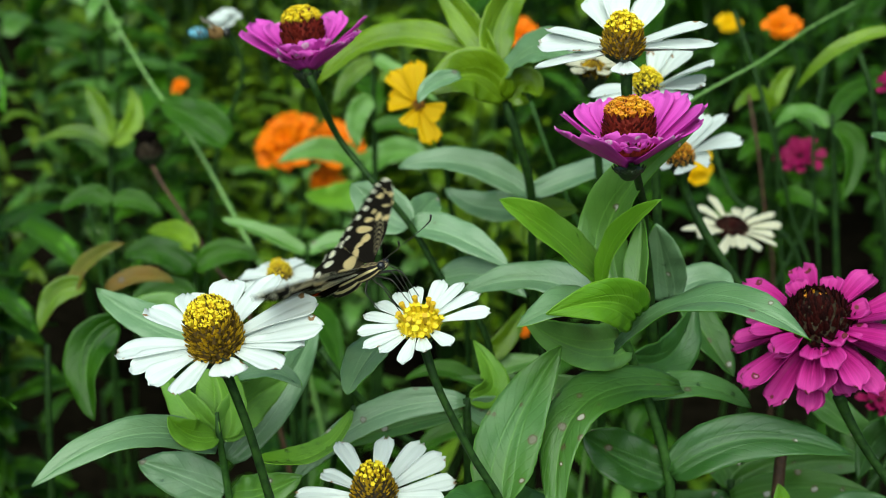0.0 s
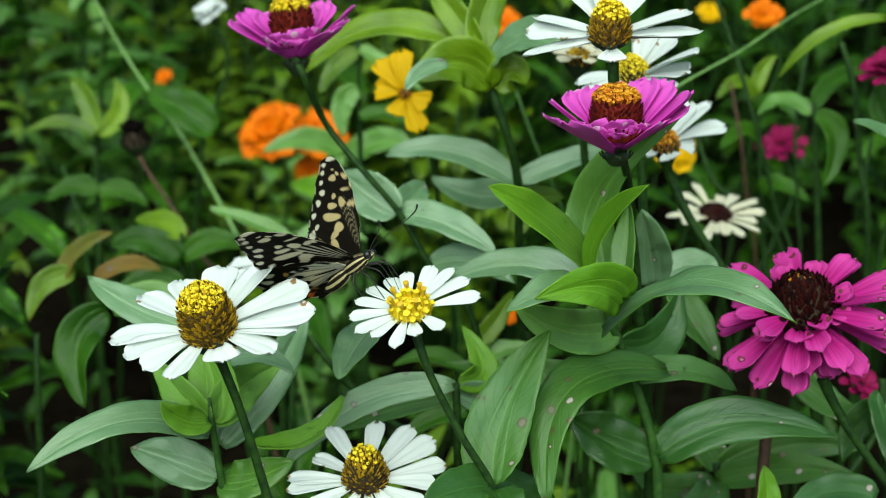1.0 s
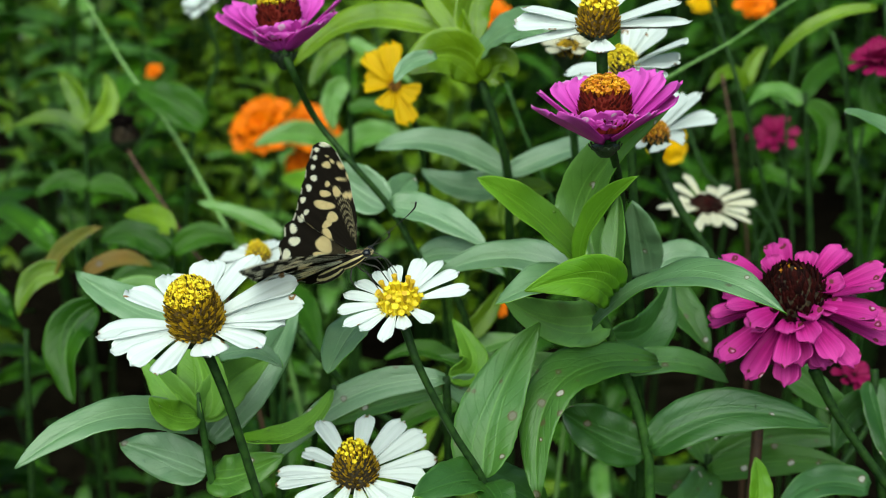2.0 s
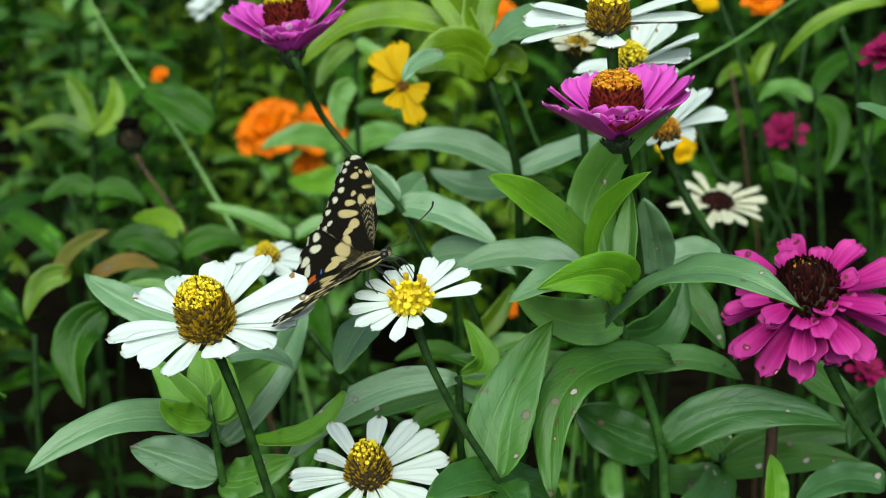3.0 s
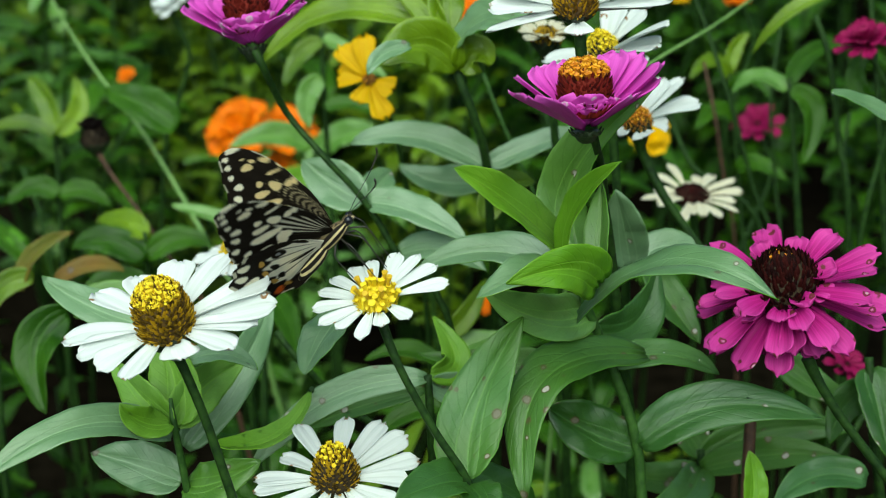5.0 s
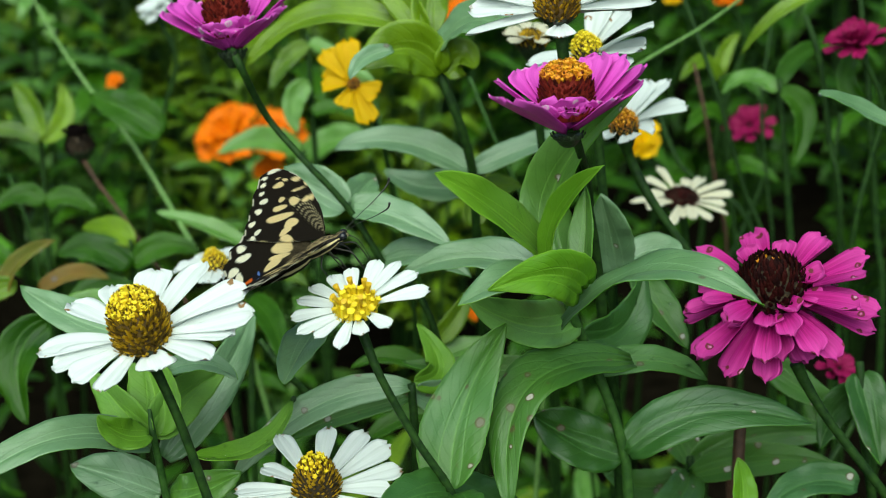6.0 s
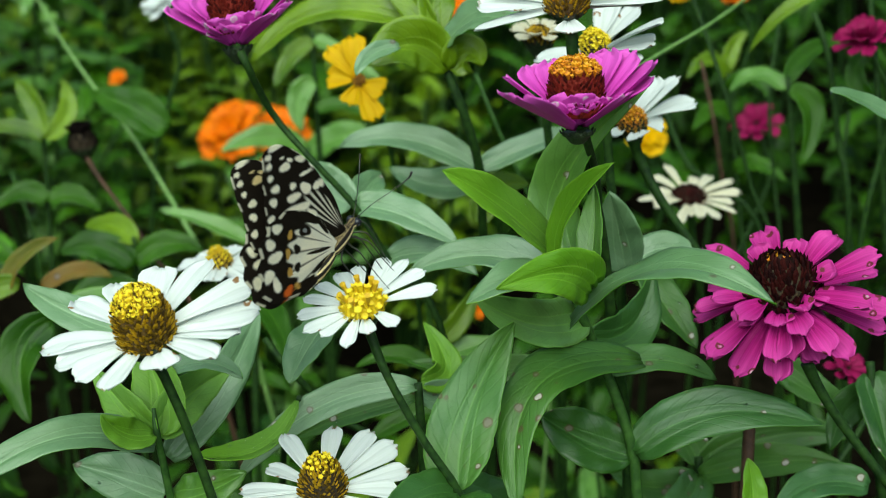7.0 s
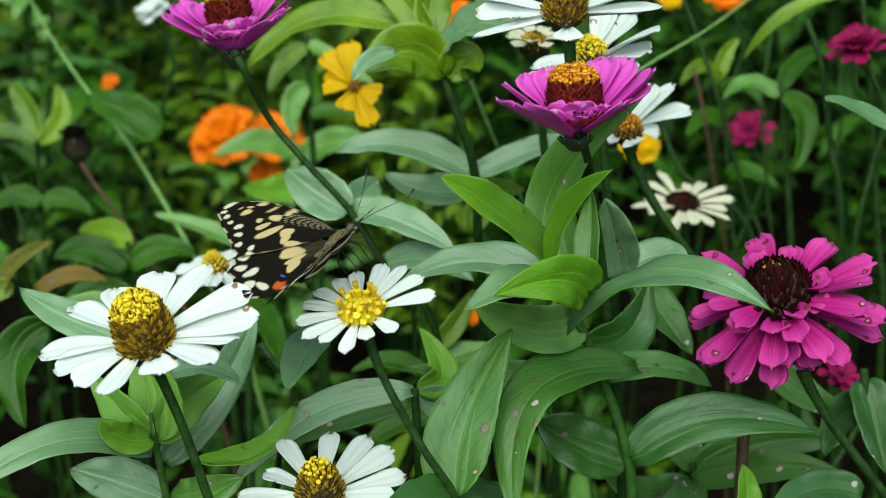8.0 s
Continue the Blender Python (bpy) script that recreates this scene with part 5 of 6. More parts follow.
def bush(name, height, seed, mats, size, wide, label, branches=4, leaves=62):
    """A bushy plant of small leaves on branching stems, its root at the origin."""
    rnd = random.Random(seed)
    ob = thing(name, (0, 0, 0), label, "plant", "background plants")
    bm = bmesh.new()
    tips = []
    for b in range(branches):
        a = 6.28318 * b / branches + rnd.uniform(-0.5, 0.5)
        out = rnd.uniform(0.03, 0.085) if b else 0.01
        h = height * (rnd.uniform(0.70, 1.0) if b else 1.0)
        d = Vector((math.cos(a), math.sin(a), 0))
        pts = [Vector((0, 0, -0.03)), d * out * 0.35 + Vector((0, 0, h * 0.45)), d * out + Vector((0, 0, h))]
        part("stem", tube(pts, [0.0022, 0.0018, 0.0009], 6, 4), STEM, ob)
        tips.append((pts, d, out, h))
    for k in range(leaves):
        pts, d, out, h = tips[k % branches]
        s = 0.14 + 0.86 * (k // branches + 0.5) / (leaves // branches)
        p = d * out * s * s + Vector((0, 0, h * s))
        a = (k // branches) * 2.4 + rnd.uniform(-0.5, 0.5)
        q = Vector((math.cos(a), math.sin(a), 0))
        z = size * rnd.uniform(0.65, 1.3)
        rise = rnd.uniform(0.1, 0.9)
        via = p + q * z * 0.5 + Vector((0, 0, z * rise * 0.5))
        tip = p + q * z + Vector((0, 0, z * (rise * 0.7 - rnd.uniform(0.0, 0.5))))
        mesh = leaf_mesh(p, via, tip, z * wide * rnd.uniform(0.8, 1.2), (q.x * -0.35, q.y * -0.35, 0.9), rows=6, cols=5, seed=seed * 31 + k, wave=0.06)
        bm.from_mesh(mesh)
        bpy.data.meshes.remove(mesh)
    part("foliage", bm, mats, ob)
    return ob


def background():
    rnd = random.Random(5)
    shade_leaf, fresh, under = LEAF_SHADE, LEAF_FRESH, LEAF_UNDER
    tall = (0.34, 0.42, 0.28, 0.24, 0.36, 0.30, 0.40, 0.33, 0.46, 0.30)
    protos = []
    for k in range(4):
        protos.append(shrub("garden_plant", tall[k], (5, 6, 5, 4)[k], 300 + k, [shade_leaf, shade_leaf if k < 2 else under], (0.075, 0.07, 0.06, 0.065)[k], (0.32, 0.30, 0.36, 0.34)[k],
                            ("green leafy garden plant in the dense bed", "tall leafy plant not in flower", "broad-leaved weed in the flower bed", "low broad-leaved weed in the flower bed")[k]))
    for k, (mats, size, wide, label) in enumerate((([fresh, fresh], 0.036, 0.36, "fresh green bushy weed in the bed"), ([LEAF, under], 0.044, 0.36, "bushy grey-green weed with small leaves"),
                                                   ([shade_leaf, shade_leaf], 0.040, 0.36, "bushy plant in the bed, leaf colour darkened for shade"), ([fresh, under], 0.050, 0.28, "fresh green narrow-leaved weed"),
                                                   ([shade_leaf, under], 0.052, 0.34, "tall bushy garden plant with pointed leaves"), ([fresh, fresh], 0.030, 0.44, "small-leaved fresh green weed"))):
        protos.append(bush("garden_plant", tall[4 + k], 400 + k, mats, size, wide, label, 4 + k % 3, 64 + 8 * (k % 3)))
    first = [True] * len(protos)
    spots = []
    y = 1.42
    while y < 4.2:
        half = 0.30 * y + 0.22
        x = -half + rnd.uniform(0, 0.1)
        while x < half:
            spots.append((x + rnd.uniform(-0.05, 0.05), y + rnd.uniform(-0.07, 0.07)))
            x += 0.105 + 0.02 * (y - 1.4)
        y += 0.135
    for x, y in spots:
        # right of the middle, all plants take the leaf colour darkened for shade
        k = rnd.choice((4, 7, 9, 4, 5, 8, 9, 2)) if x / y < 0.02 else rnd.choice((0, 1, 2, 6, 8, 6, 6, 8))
        if x / y < -0.17 and rnd.random() < 0.5 or x / y > 0.07 and rnd.random() < 0.35 or rnd.random() < 0.12:
            continue
        m = pose(x, y, 0, 0, 0, rnd.uniform(0, 360))
        if first[k]:
            protos[k].matrix_basis = m
            first[k] = False
        else:
            copy_thing(protos[k], m @ Matrix.Scale(rnd.uniform(1.0, 1.75) if y > 1.6 else 1.0, 4))
    # nearer plants that stay low
    for n in range(80):
        y = rnd.uniform(0.80, 1.38)
        x = rnd.uniform(-0.30 * y - 0.1, 0.30 * y + 0.1)
        k = rnd.choice((0, 2, 3, 5, 6, 7))
        if x > 0.05 and rnd.random() < 0.75 or x < -0.12 and rnd.random() < 0.95:
            continue
        top = 0.79 - (y + 0.02) * math.tan(radians(rnd.uniform(23.0, 29.0)))
        m = pose(x, y, min(0.0, top - tall[k] - 0.05), rnd.uniform(-8, 8), rnd.uniform(-8, 8), rnd.uniform(0, 360))
        if first[k]:
            protos[k].matrix_basis = m
            first[k] = False
        else:
            copy_thing(protos[k], m)
    # unseen plants added to both sides and behind: they extend and shade the bed
    side = random.Random(9)
    for n in range(40):
        y = side.uniform(0.45, 1.3) if n % 2 else side.uniform(1.3, 4.2)
        x = (0.30 * y + side.uniform(0.10 if n % 2 else 0.3, 1.0)) * side.choice((-1, 1))
        k = side.choice((4, 5, 6, 8, 9, 6, 8))
        copy_thing(protos[k], pose(x, y, 0, side.uniform(-6, 6), side.uniform(-6, 6), side.uniform(0, 360)))
    for n in range(24):
        a = side.uniform(3.3, 6.1)
        r = side.uniform(0.45, 1.8)
        copy_thing(protos[side.choice((4, 5, 6, 8, 9))], pose(r * math.cos(a), r * math.sin(a) - 0.1, 0, 0, 0, side.uniform(0, 360)))
    # unseen tall weeds, added at both sides and under the path as shade
    weed = bush("tall_weed", 0.52, 440, [shade_leaf, under], 0.060, 0.38, "tall dense weed out of view, added to shade the bed", 6, 96)
    weed["group"] = "tall weeds"
    spots = []
    for n in range(26):
        spots.append((-side.uniform(0.27, 0.62), side.uniform(0.30, 1.15)))
    for n in range(18):
        spots.append((side.uniform(0.36, 0.75), side.uniform(0.45, 1.3)))
    for n in range(14):
        spots.append((-side.uniform(0.20, 0.48), side.uniform(0.12, 0.40)))
    for n, (x, y) in enumerate(spots):
        x += -0.14 * max(0.0, y - 0.75) if x < 0 else 0.14 * max(0.0, y - 0.75)
        m = pose(x, y, 0, 0, 0, side.uniform(0, 360)) @ Matrix.Scale(0.84 if n >= 44 else 1.0, 4)
        if n:
            copy_thing(weed, m)
        else:
            weed.matrix_basis = m
    for k, unused in enumerate(first):
        if unused:
            protos[k].matrix_basis = pose(-0.4 + 0.1 * k, 4.4, 0)


background()


# ---- the butterfly ----
def wing_color_material():
    n = Nodes("butterfly_wing")
    col = n.add("ShaderNodeAttribute")
    col.attribute_name = "pattern"
    obj = n.coords()
    tone = n.mix(n.step(n.noise(2500.0, 2.0, 0.6, obj), 0.40, 0.75, 0.0, 0.12), col.outputs["Color"], (0.05, 0.035, 0.02), "MIX")
    normal = n.bump(n.noise(3000.0, 2.0, 0.6, obj), 0.25, 0.0002)
    return n.finish(tone, 0.7, normal, 0.45, tone, 0.07)


def fur_material():
    """Thorax and abdomen: cream hairs with black lines along the body."""
    n = Nodes("butterfly_fur")
    obj = n.coords()
    sep = n.add("ShaderNodeSeparateXYZ", Vector=obj)
    x, y, z = sep.outputs
    turn = n.math("ARCTAN2", z, n.math("ABSOLUTE", y))
    line = n.math("ABSOLUTE", n.math("SUBTRACT", n.math("FRACT", n.math("MULTIPLY_ADD", turn, 1.15, 0.25)), 0.5))
    dark = n.step(n.math("ADD", line, n.math("MULTIPLY", n.noise(900.0, 2.0, 0.5, obj), 0.12)), 0.22, 0.28)
    back = n.step(turn, 0.75, 1.05)
    hair = n.noise(1.0, 3.0, 0.6, n.scaled(obj, (500.0, 2500.0, 2500.0)))
    tone = n.mix(dark, (0.70, 0.58, 0.30), (0.014, 0.010, 0.008))
    tone = n.mix(back, tone, n.mix(n.step(hair, 0.4, 0.6), (0.02, 0.015, 0.01), (0.20, 0.15, 0.07)))
    return n.finish(tone, 0.75, n.bump(hair, 0.8, 0.0005), 0.0, None, 0.2)


WING = wing_color_material()
FUR = fur_material()
BLACK = plain_material("black_chitin", (0.008, 0.007, 0.006), (0.03, 0.026, 0.02), 1500.0, 0.35, 0.2)
EYE = plain_material("dark_glossy_eye", (0.006, 0.006, 0.008), (0.018, 0.018, 0.022), 4000.0, 0.12, 0.1)

# outlines: degrees from straight ahead, millimetres from the hinge
FORE = ((36, 39, 43, 48, 51, 55, 59, 64, 68, 72, 81, 89, 98, 107, 109, 110, 112, 118), (4.7, 8.0, 14.6, 20.5, 27.5, 33.5, 39.5, 43.8, 46.3, 46.0, 41.9, 38.6, 36.9, 35.8, 33.0, 24.0, 14.0, 4.0))
HIND = ((70, 76, 84, 93, 103, 108, 115, 127, 135, 143, 149, 152, 153, 160, 167, 172, 176), (4.0, 13.0, 22.0, 28.0, 33.0, 34.0, 36.5, 37.4, 37.8, 38.0, 36.2, 32.9, 28.5, 24.0, 19.0, 12.0, 4.0))
# marks: degrees from straight ahead, mm from the hinge, half length and half width in mm, the way they lie in degrees
FORE_MARGIN = ((65, 43.2, 3.0, 1.0, 132), (71, 43.5, 1.3, 0.9, 136), (74, 41.5, 1.3, 1.0, 141), (78, 39.1, 1.1, 1.0, 125), (81, 35.5, 1.7, 1.3, 125), (88, 34.7, 1.6, 1.3, 125), (97, 34.3, 1.4, 1.3, 125), (102, 30.3, 1.5, 1.1, 146), (107, 31.4, 1.3, 1.1, 62))
FORE_MARKS = ((66, 38.8, 1.0, 0.4, 125), (63, 35.7, 1.2, 0.7, 94), (68, 35.8, 2.2, 1.4, 120), (57, 32.8, 2.0, 1.2, 104), (52, 28.0, 1.2, 0.5, 78), (59, 27.8, 2.8, 0.6, 130), (73, 29.3, 1.3, 1.2, 125), (79, 27.1, 3.0, 1.3, 120), (67, 24.4, 2.2, 1.9, 104), (57, 21.4, 1.5, 1.3, 125), (51, 20.8, 1.5, 1.1, 52), (86, 24.3, 5.3, 1.8, 125), (86, 17.9, 3.2, 1.9, 125), (97, 18.3, 2.6, 1.5, 146), (107, 16.4, 2.8, 1.7, 88), (110, 26.4, 0.9, 0.6, 125))
HIND_SPOTS = ((116, 31.6, 2.2, 1.8, 117), (124, 29.3, 3.0, 1.9, 137), (134, 32.9, 2.6, 1.9, 147), (141, 30.4, 2.6, 1.7, 47), (106, 29.5, 2.2, 1.7, 106))
HIND_BAND = ((116, 13.3, 4.7, 2.6, 117), (133, 14.0, 4.3, 1.1, 135), (141, 16.5, 3.6, 1.7, 167))
HIND_RED, HIND_EYE = ((150, 26.6, 2.9, 1.9, 150),), ((147, 23.3, 1.7, 1.4, 150),)


def wing_mesh(name, outline, scallop, paint_up, paint_down, mirror, na=118, nr=92):
    """A wing blade in the plane z = 0, painted per point on both sides."""
    deg = np.linspace(outline[0][0], outline[0][-1], na)
    reach = np.interp(deg, outline[0], outline[1])
    k = np.ones(7) / 7
    soft = np.convolve(np.pad(reach, 3, mode="edge"), k, mode="valid")
    reach = np.minimum(soft, reach + 0.4)
    f = np.linspace(0, 1, na)
    reach = reach * (1 - scallop * (0.5 - 0.5 * np.cos(f * 2 * np.pi * 9)) * (f > 0.12) * (f < 0.85))
    r = np.linspace(0.02, 1, nr)
    a = np.radians(deg)
    x = np.outer(np.cos(a), r) * reach[:, None]
    y = np.outer(np.sin(a), r) * reach[:, None]
    ff, rr = np.meshgrid(f, r, indexing="ij")
    z = 0.5 * np.sin(rr * 2.2) + 0.35 * np.sin(ff * 3.1416) * rr + 0.10 * np.sin(ff * 60) * rr
    pts = np.stack([x, -y if mirror else y, z], -1) / 1000
    uvs = np.stack([ff, rr], -1)
    mesh = sheet_mesh(name, pts, uvs, na, nr, -0.00012 if mirror else 0.00012)
    if mirror:
        mesh.flip_normals()
    colors = np.concatenate([paint_up(ff, rr, x, y, outline).reshape(-1, 3), paint_down(ff, rr, x, y, outline).reshape(-1, 3)])
    layer = mesh.color_attributes.new("pattern", "FLOAT_COLOR", "POINT")
    layer.data.foreach_set("color", np.concatenate([colors, np.ones((len(colors), 1))], 1).ravel())
    return mesh


DARK, CREAM_C = np.array((0.013, 0.010, 0.007)), np.array((0.74, 0.59, 0.30))
PALE, PALE_BELOW = np.array((0.84, 0.80, 0.63)), np.array((0.92, 0.88, 0.72))


def soft_step(v, lo, hi):
    t = np.clip((v - lo) / (hi - lo), 0, 1)
    return t * t * (3 - 2 * t)


def blotches(color, x, y, marks, tint, grow=1.0, seed=0):
    rnd = np.random.RandomState(seed)
    for deg, reach, a, b, lie in marks:
        dx, dy = x - math.cos(radians(deg)) * reach, y - math.sin(radians(deg)) * reach
        c, s = math.cos(radians(lie)), math.sin(radians(lie))
        along, across = dx * c + dy * s, -dx * s + dy * c
        p1, p2 = rnd.uniform(0, 6, 2)
        ang = np.arctan2(across / b, along / a)
        size = grow * (1 + 0.10 * np.sin(2 * ang + p1) + 0.08 * np.sin(3 * ang + p2))
        m = 1 - soft_step(np.sqrt((along / a) ** 2 + (across / b) ** 2) / size, 0.88, 1.10)
        color += m[..., None] * (tint - color)
    return color


def veins(color, ff, rr, count, tint, width=0.10):
    v = np.abs(((ff * count) % 1.0) - 0.5)
    m = (1 - soft_step(v, width * 0.4, width)) * soft_step(rr, 0.1, 0.2)
    color += (m * 0.8)[..., None] * (tint - color)
    return color


RED_C, BLUE_C = np.array((0.66, 0.14, 0.02)), np.array((0.10, 0.17, 0.45))


def margin_dashes(c, ff, rr, start):
    edge = soft_step(rr, start, start + 0.012) * (np.sin(ff * 56) > 0.2)
    c += (edge * 0.75)[..., None] * (PALE - c)
    return c


def fore_above(ff, rr, x, y, outline):
    c = np.ones(ff.shape + (3,)) * DARK
    lane = np.abs(((ff * 30) % 1.0) - 0.5)
    speck = (1 - soft_step(lane, 0.16, 0.30)) * soft_step(np.sin(rr * 110 + np.floor(ff * 30) * 1.9), -0.3, 0.3)
    zone = (1 - soft_step(ff, 0.36, 0.46)) * (1 - soft_step(rr, 0.56, 0.62)) * soft_step(rr, 0.10, 0.18) * soft_step(ff, 0.05, 0.08)
    c += (speck * zone * 0.8)[..., None] * (np.array((0.66, 0.56, 0.32)) - c)
    c = blotches(c, x, y, FORE_MARKS, CREAM_C, 0.97, 1)
    c = blotches(c, x, y, FORE_MARGIN, PALE, 0.97, 2)
    return margin_dashes(c, ff, rr, 0.975)


def fore_below(ff, rr, x, y, outline):
    c = np.ones(ff.shape + (3,)) * DARK
    streak = (1 - soft_step(np.abs(((ff * 12) % 1.0) - 0.5), 0.16, 0.26)) * (1 - soft_step(rr, 0.46, 0.54)) * soft_step(rr, 0.10, 0.16) * soft_step(ff, 0.10, 0.16) * (1 - soft_step(ff, 0.55, 0.62))
    c += (streak * 0.85)[..., None] * (PALE_BELOW * 0.9 - c)
    c = blotches(c, x, y, FORE_MARKS, PALE_BELOW, 1.05, 1)
    c = blotches(c, x, y, FORE_MARGIN, PALE_BELOW, 1.08, 2)
    return margin_dashes(c, ff, rr, 0.975)


def hind_above(ff, rr, x, y, outline):
    c = np.ones(ff.shape + (3,)) * DARK
    c = blotches(c, x, y, HIND_BAND, CREAM_C, 1.05, 10)
    c = blotches(c, x, y, HIND_SPOTS, PALE, 0.97, 3)
    c = blotches(c, x, y, HIND_RED, RED_C, 1.0, 4)
    c = blotches(c, x, y, HIND_EYE, np.array((0.01, 0.01, 0.015)), 1.25, 5)
    c = blotches(c, x, y, tuple((d - 2, r - 0.8, 0.5, 1.1, lie) for d, r, a, b, lie in HIND_EYE), BLUE_C, 1.0, 6)
    c = margin_dashes(c, ff, rr, 0.965)
    hair = (1 - soft_step(rr, 0.20, 0.42)) * soft_step(np.sin(ff * 190 + 5 * rr), -0.2, 0.6)
    c += (hair * 0.45)[..., None] * (np.array((0.22, 0.17, 0.09)) - c)
    return c


def hind_below(ff, rr, x, y, outline):
    c = np.ones(ff.shape + (3,)) * PALE_BELOW
    dark = soft_step(rr + 0.03 * np.sin(ff * 55), 0.60, 0.64)
    c += dark[..., None] * (DARK - c)
    c = veins(c, ff, rr, 7, DARK, 0.11)
    c = blotches(c, x, y, ((100, 17.0, 2.6, 2.1, 100), (120, 19.5, 1.5, 1.7, 120), (137, 20.0, 1.5, 1.5, 137), (79, 10.5, 4.0, 0.9, 79), (128, 9.5, 5.0, 0.7, 128), (155, 10.0, 6.0, 0.8, 155)), DARK, 1.0, 7)
    c = blotches(c, x, y, ((100, 17.0, 0.9, 0.8, 100),), np.array((0.30, 0.30, 0.30)), 1.0, 11)
    c = blotches(c, x, y, ((108, 23.2, 1.1, 1.5, 108), (123, 23.6, 1.1, 1.7, 123), (138, 23.6, 1.1, 1.7, 138), (152, 22.5, 1.0, 1.4, 152)), np.array((0.60, 0.36, 0.08)), 1.0, 8)
    c = blotches(c, x, y, HIND_RED, RED_C, 0.8, 9)
    c = blotches(c, x, y, HIND_SPOTS, PALE_BELOW, 1.02, 3)
    return margin_dashes(c, ff, rr, 0.955)


def spindle(stations, sides=18):
    """A body of round sections: (x, y, z, half width, half height)."""
    bm = bmesh.new()
    rows = [[bm.verts.new((x, y + w * math.cos(6.28318 * j / sides), z + h * math.sin(6.28318 * j / sides))) for j in range(sides)] for x, y, z, w, h in stations]
    for a, b in zip(rows, rows[1:]):
        for j in range(sides):
            bm.faces.new((a[j], a[(j + 1) % sides], b[(j + 1) % sides], b[j])).smooth = True
    bm.faces.new(rows[0][::-1])
    bm.faces.new(rows[-1])
    bmesh.ops.recalc_face_normals(bm, faces=bm.faces)
    return bm


def build_butterfly():
    """Head to +x, back to +z, in metres, its thorax at the origin."""
    b = thing("butterfly", (0, 0, 0), "black and cream spotted lime butterfly feeding on a zinnia", "butterfly")
    mm = 0.001
    part("thorax", spindle([(x * mm, 0, z * mm, w * mm, h * mm) for x, z, w, h in ((-5.5, 0, 1.4, 1.6), (-4, 0.1, 2.3, 2.5), (-1, 0.2, 2.7, 3.0), (2.5, 0.3, 2.7, 2.9), (5.2, 0.2, 2.2, 2.3), (7.2, 0, 1.4, 1.5))]), FUR, b)
    part("abdomen", spindle([(x * mm, 0, z * mm, w * mm, h * mm) for x, z, w, h in ((-4.8, -0.2, 1.8, 2.0), (-7, -0.5, 2.4, 2.6), (-10, -0.9, 2.6, 2.9), (-14, -1.4, 2.4, 2.6), (-17.5, -1.8, 1.8, 2.0), (-20.5, -2.0, 0.9, 1.0), (-21.5, -2.0, 0.3, 0.4))]), FUR, b)
    part("head", spindle([(x * mm, 0, z * mm, w * mm, h * mm) for x, z, w, h in ((6.6, 0, 1.2, 1.2), (7.8, 0.1, 1.9, 1.8), (9.2, 0.1, 1.9, 1.8), (10.4, -0.1, 1.2, 1.2), (11.2, -0.4, 0.4, 0.5))]), FUR, b)
    for s in (1, -1):
        bm = bmesh.new()
        bmesh.ops.create_uvsphere(bm, u_segments=18, v_segments=12, radius=1.5 * mm)
        for f in bm.faces:
            f.smooth = True
        bmesh.ops.translate(bm, verts=bm.verts, vec=(9.4 * mm, 1.35 * s * mm, 0.3 * mm))
        part("eye", bm, EYE, b)
        part("antenna", tube([(10.3 * mm, 0.6 * s * mm, 1.2 * mm), (17 * mm, 3.2 * s * mm, 2.6 * mm), (24 * mm, 6.6 * s * mm, 3.4 * mm), (30 * mm, 9.6 * s * mm, 4.8 * mm), (32 * mm, 10.4 * s * mm, 6.6 * mm)],
                             [0.16 * mm, 0.13 * mm, 0.13 * mm, 0.28 * mm, 0.42 * mm], 8), BLACK, b)
    limbs = [(part("proboscis", tube([(11 * mm, 0, -0.6 * mm), (13 * mm, 0, -4 * mm), (12.4 * mm, 0, -11 * mm), (10.5 * mm, 0, -19 * mm)], [0.2 * mm, 0.15 * mm, 0.13 * mm, 0.1 * mm], 7), BLACK, b), (0.011, 0.0, -0.0006))]
    for s in (1, -1):
        for x0, x1, x2, out, low in ((4.6, 10.5, 11.0, 3.5, -19), (2.2, 6.0, 6.0, 5.0, -23), (-0.4, -1.5, 0.5, 5.5, -24)):
            leg = part("leg", tube([(x0 * mm, 1.3 * s * mm, -2.0 * mm), ((x0 + x1) / 2 * mm, out * 0.75 * s * mm, -3.6 * mm), (x1 * mm, out * s * mm, -6.0 * mm), ((x1 + x2) / 2 * mm, out * s * mm, (low - 7) / 2 * mm), (x2 * mm, out * 0.85 * s * mm, low * mm)],
                             [0.42 * mm, 0.32 * mm, 0.24 * mm, 0.17 * mm, 0.13 * mm], 7), BLACK, b)
            limbs.append((leg, (x0 * mm, 1.3 * s * mm, -0.002)))
    wings = {}
    for s, side in ((1, "left"), (-1, "right")):
        for kind, outline, scallop, up, down in (("forewing", FORE, 0.012, fore_above, fore_below), ("hindwing", HIND, 0.035, hind_above, hind_below)):
            mesh = wing_mesh(kind, outline, scallop, up, down, s < 0)
            wings[side, kind] = part(kind, mesh, [WING], b)
            mesh.polygons.foreach_set("material_index", [0] * len(mesh.polygons))
    return b, wings, limbs


BUTTERFLY, WINGS, GRIPPING = build_butterfly()

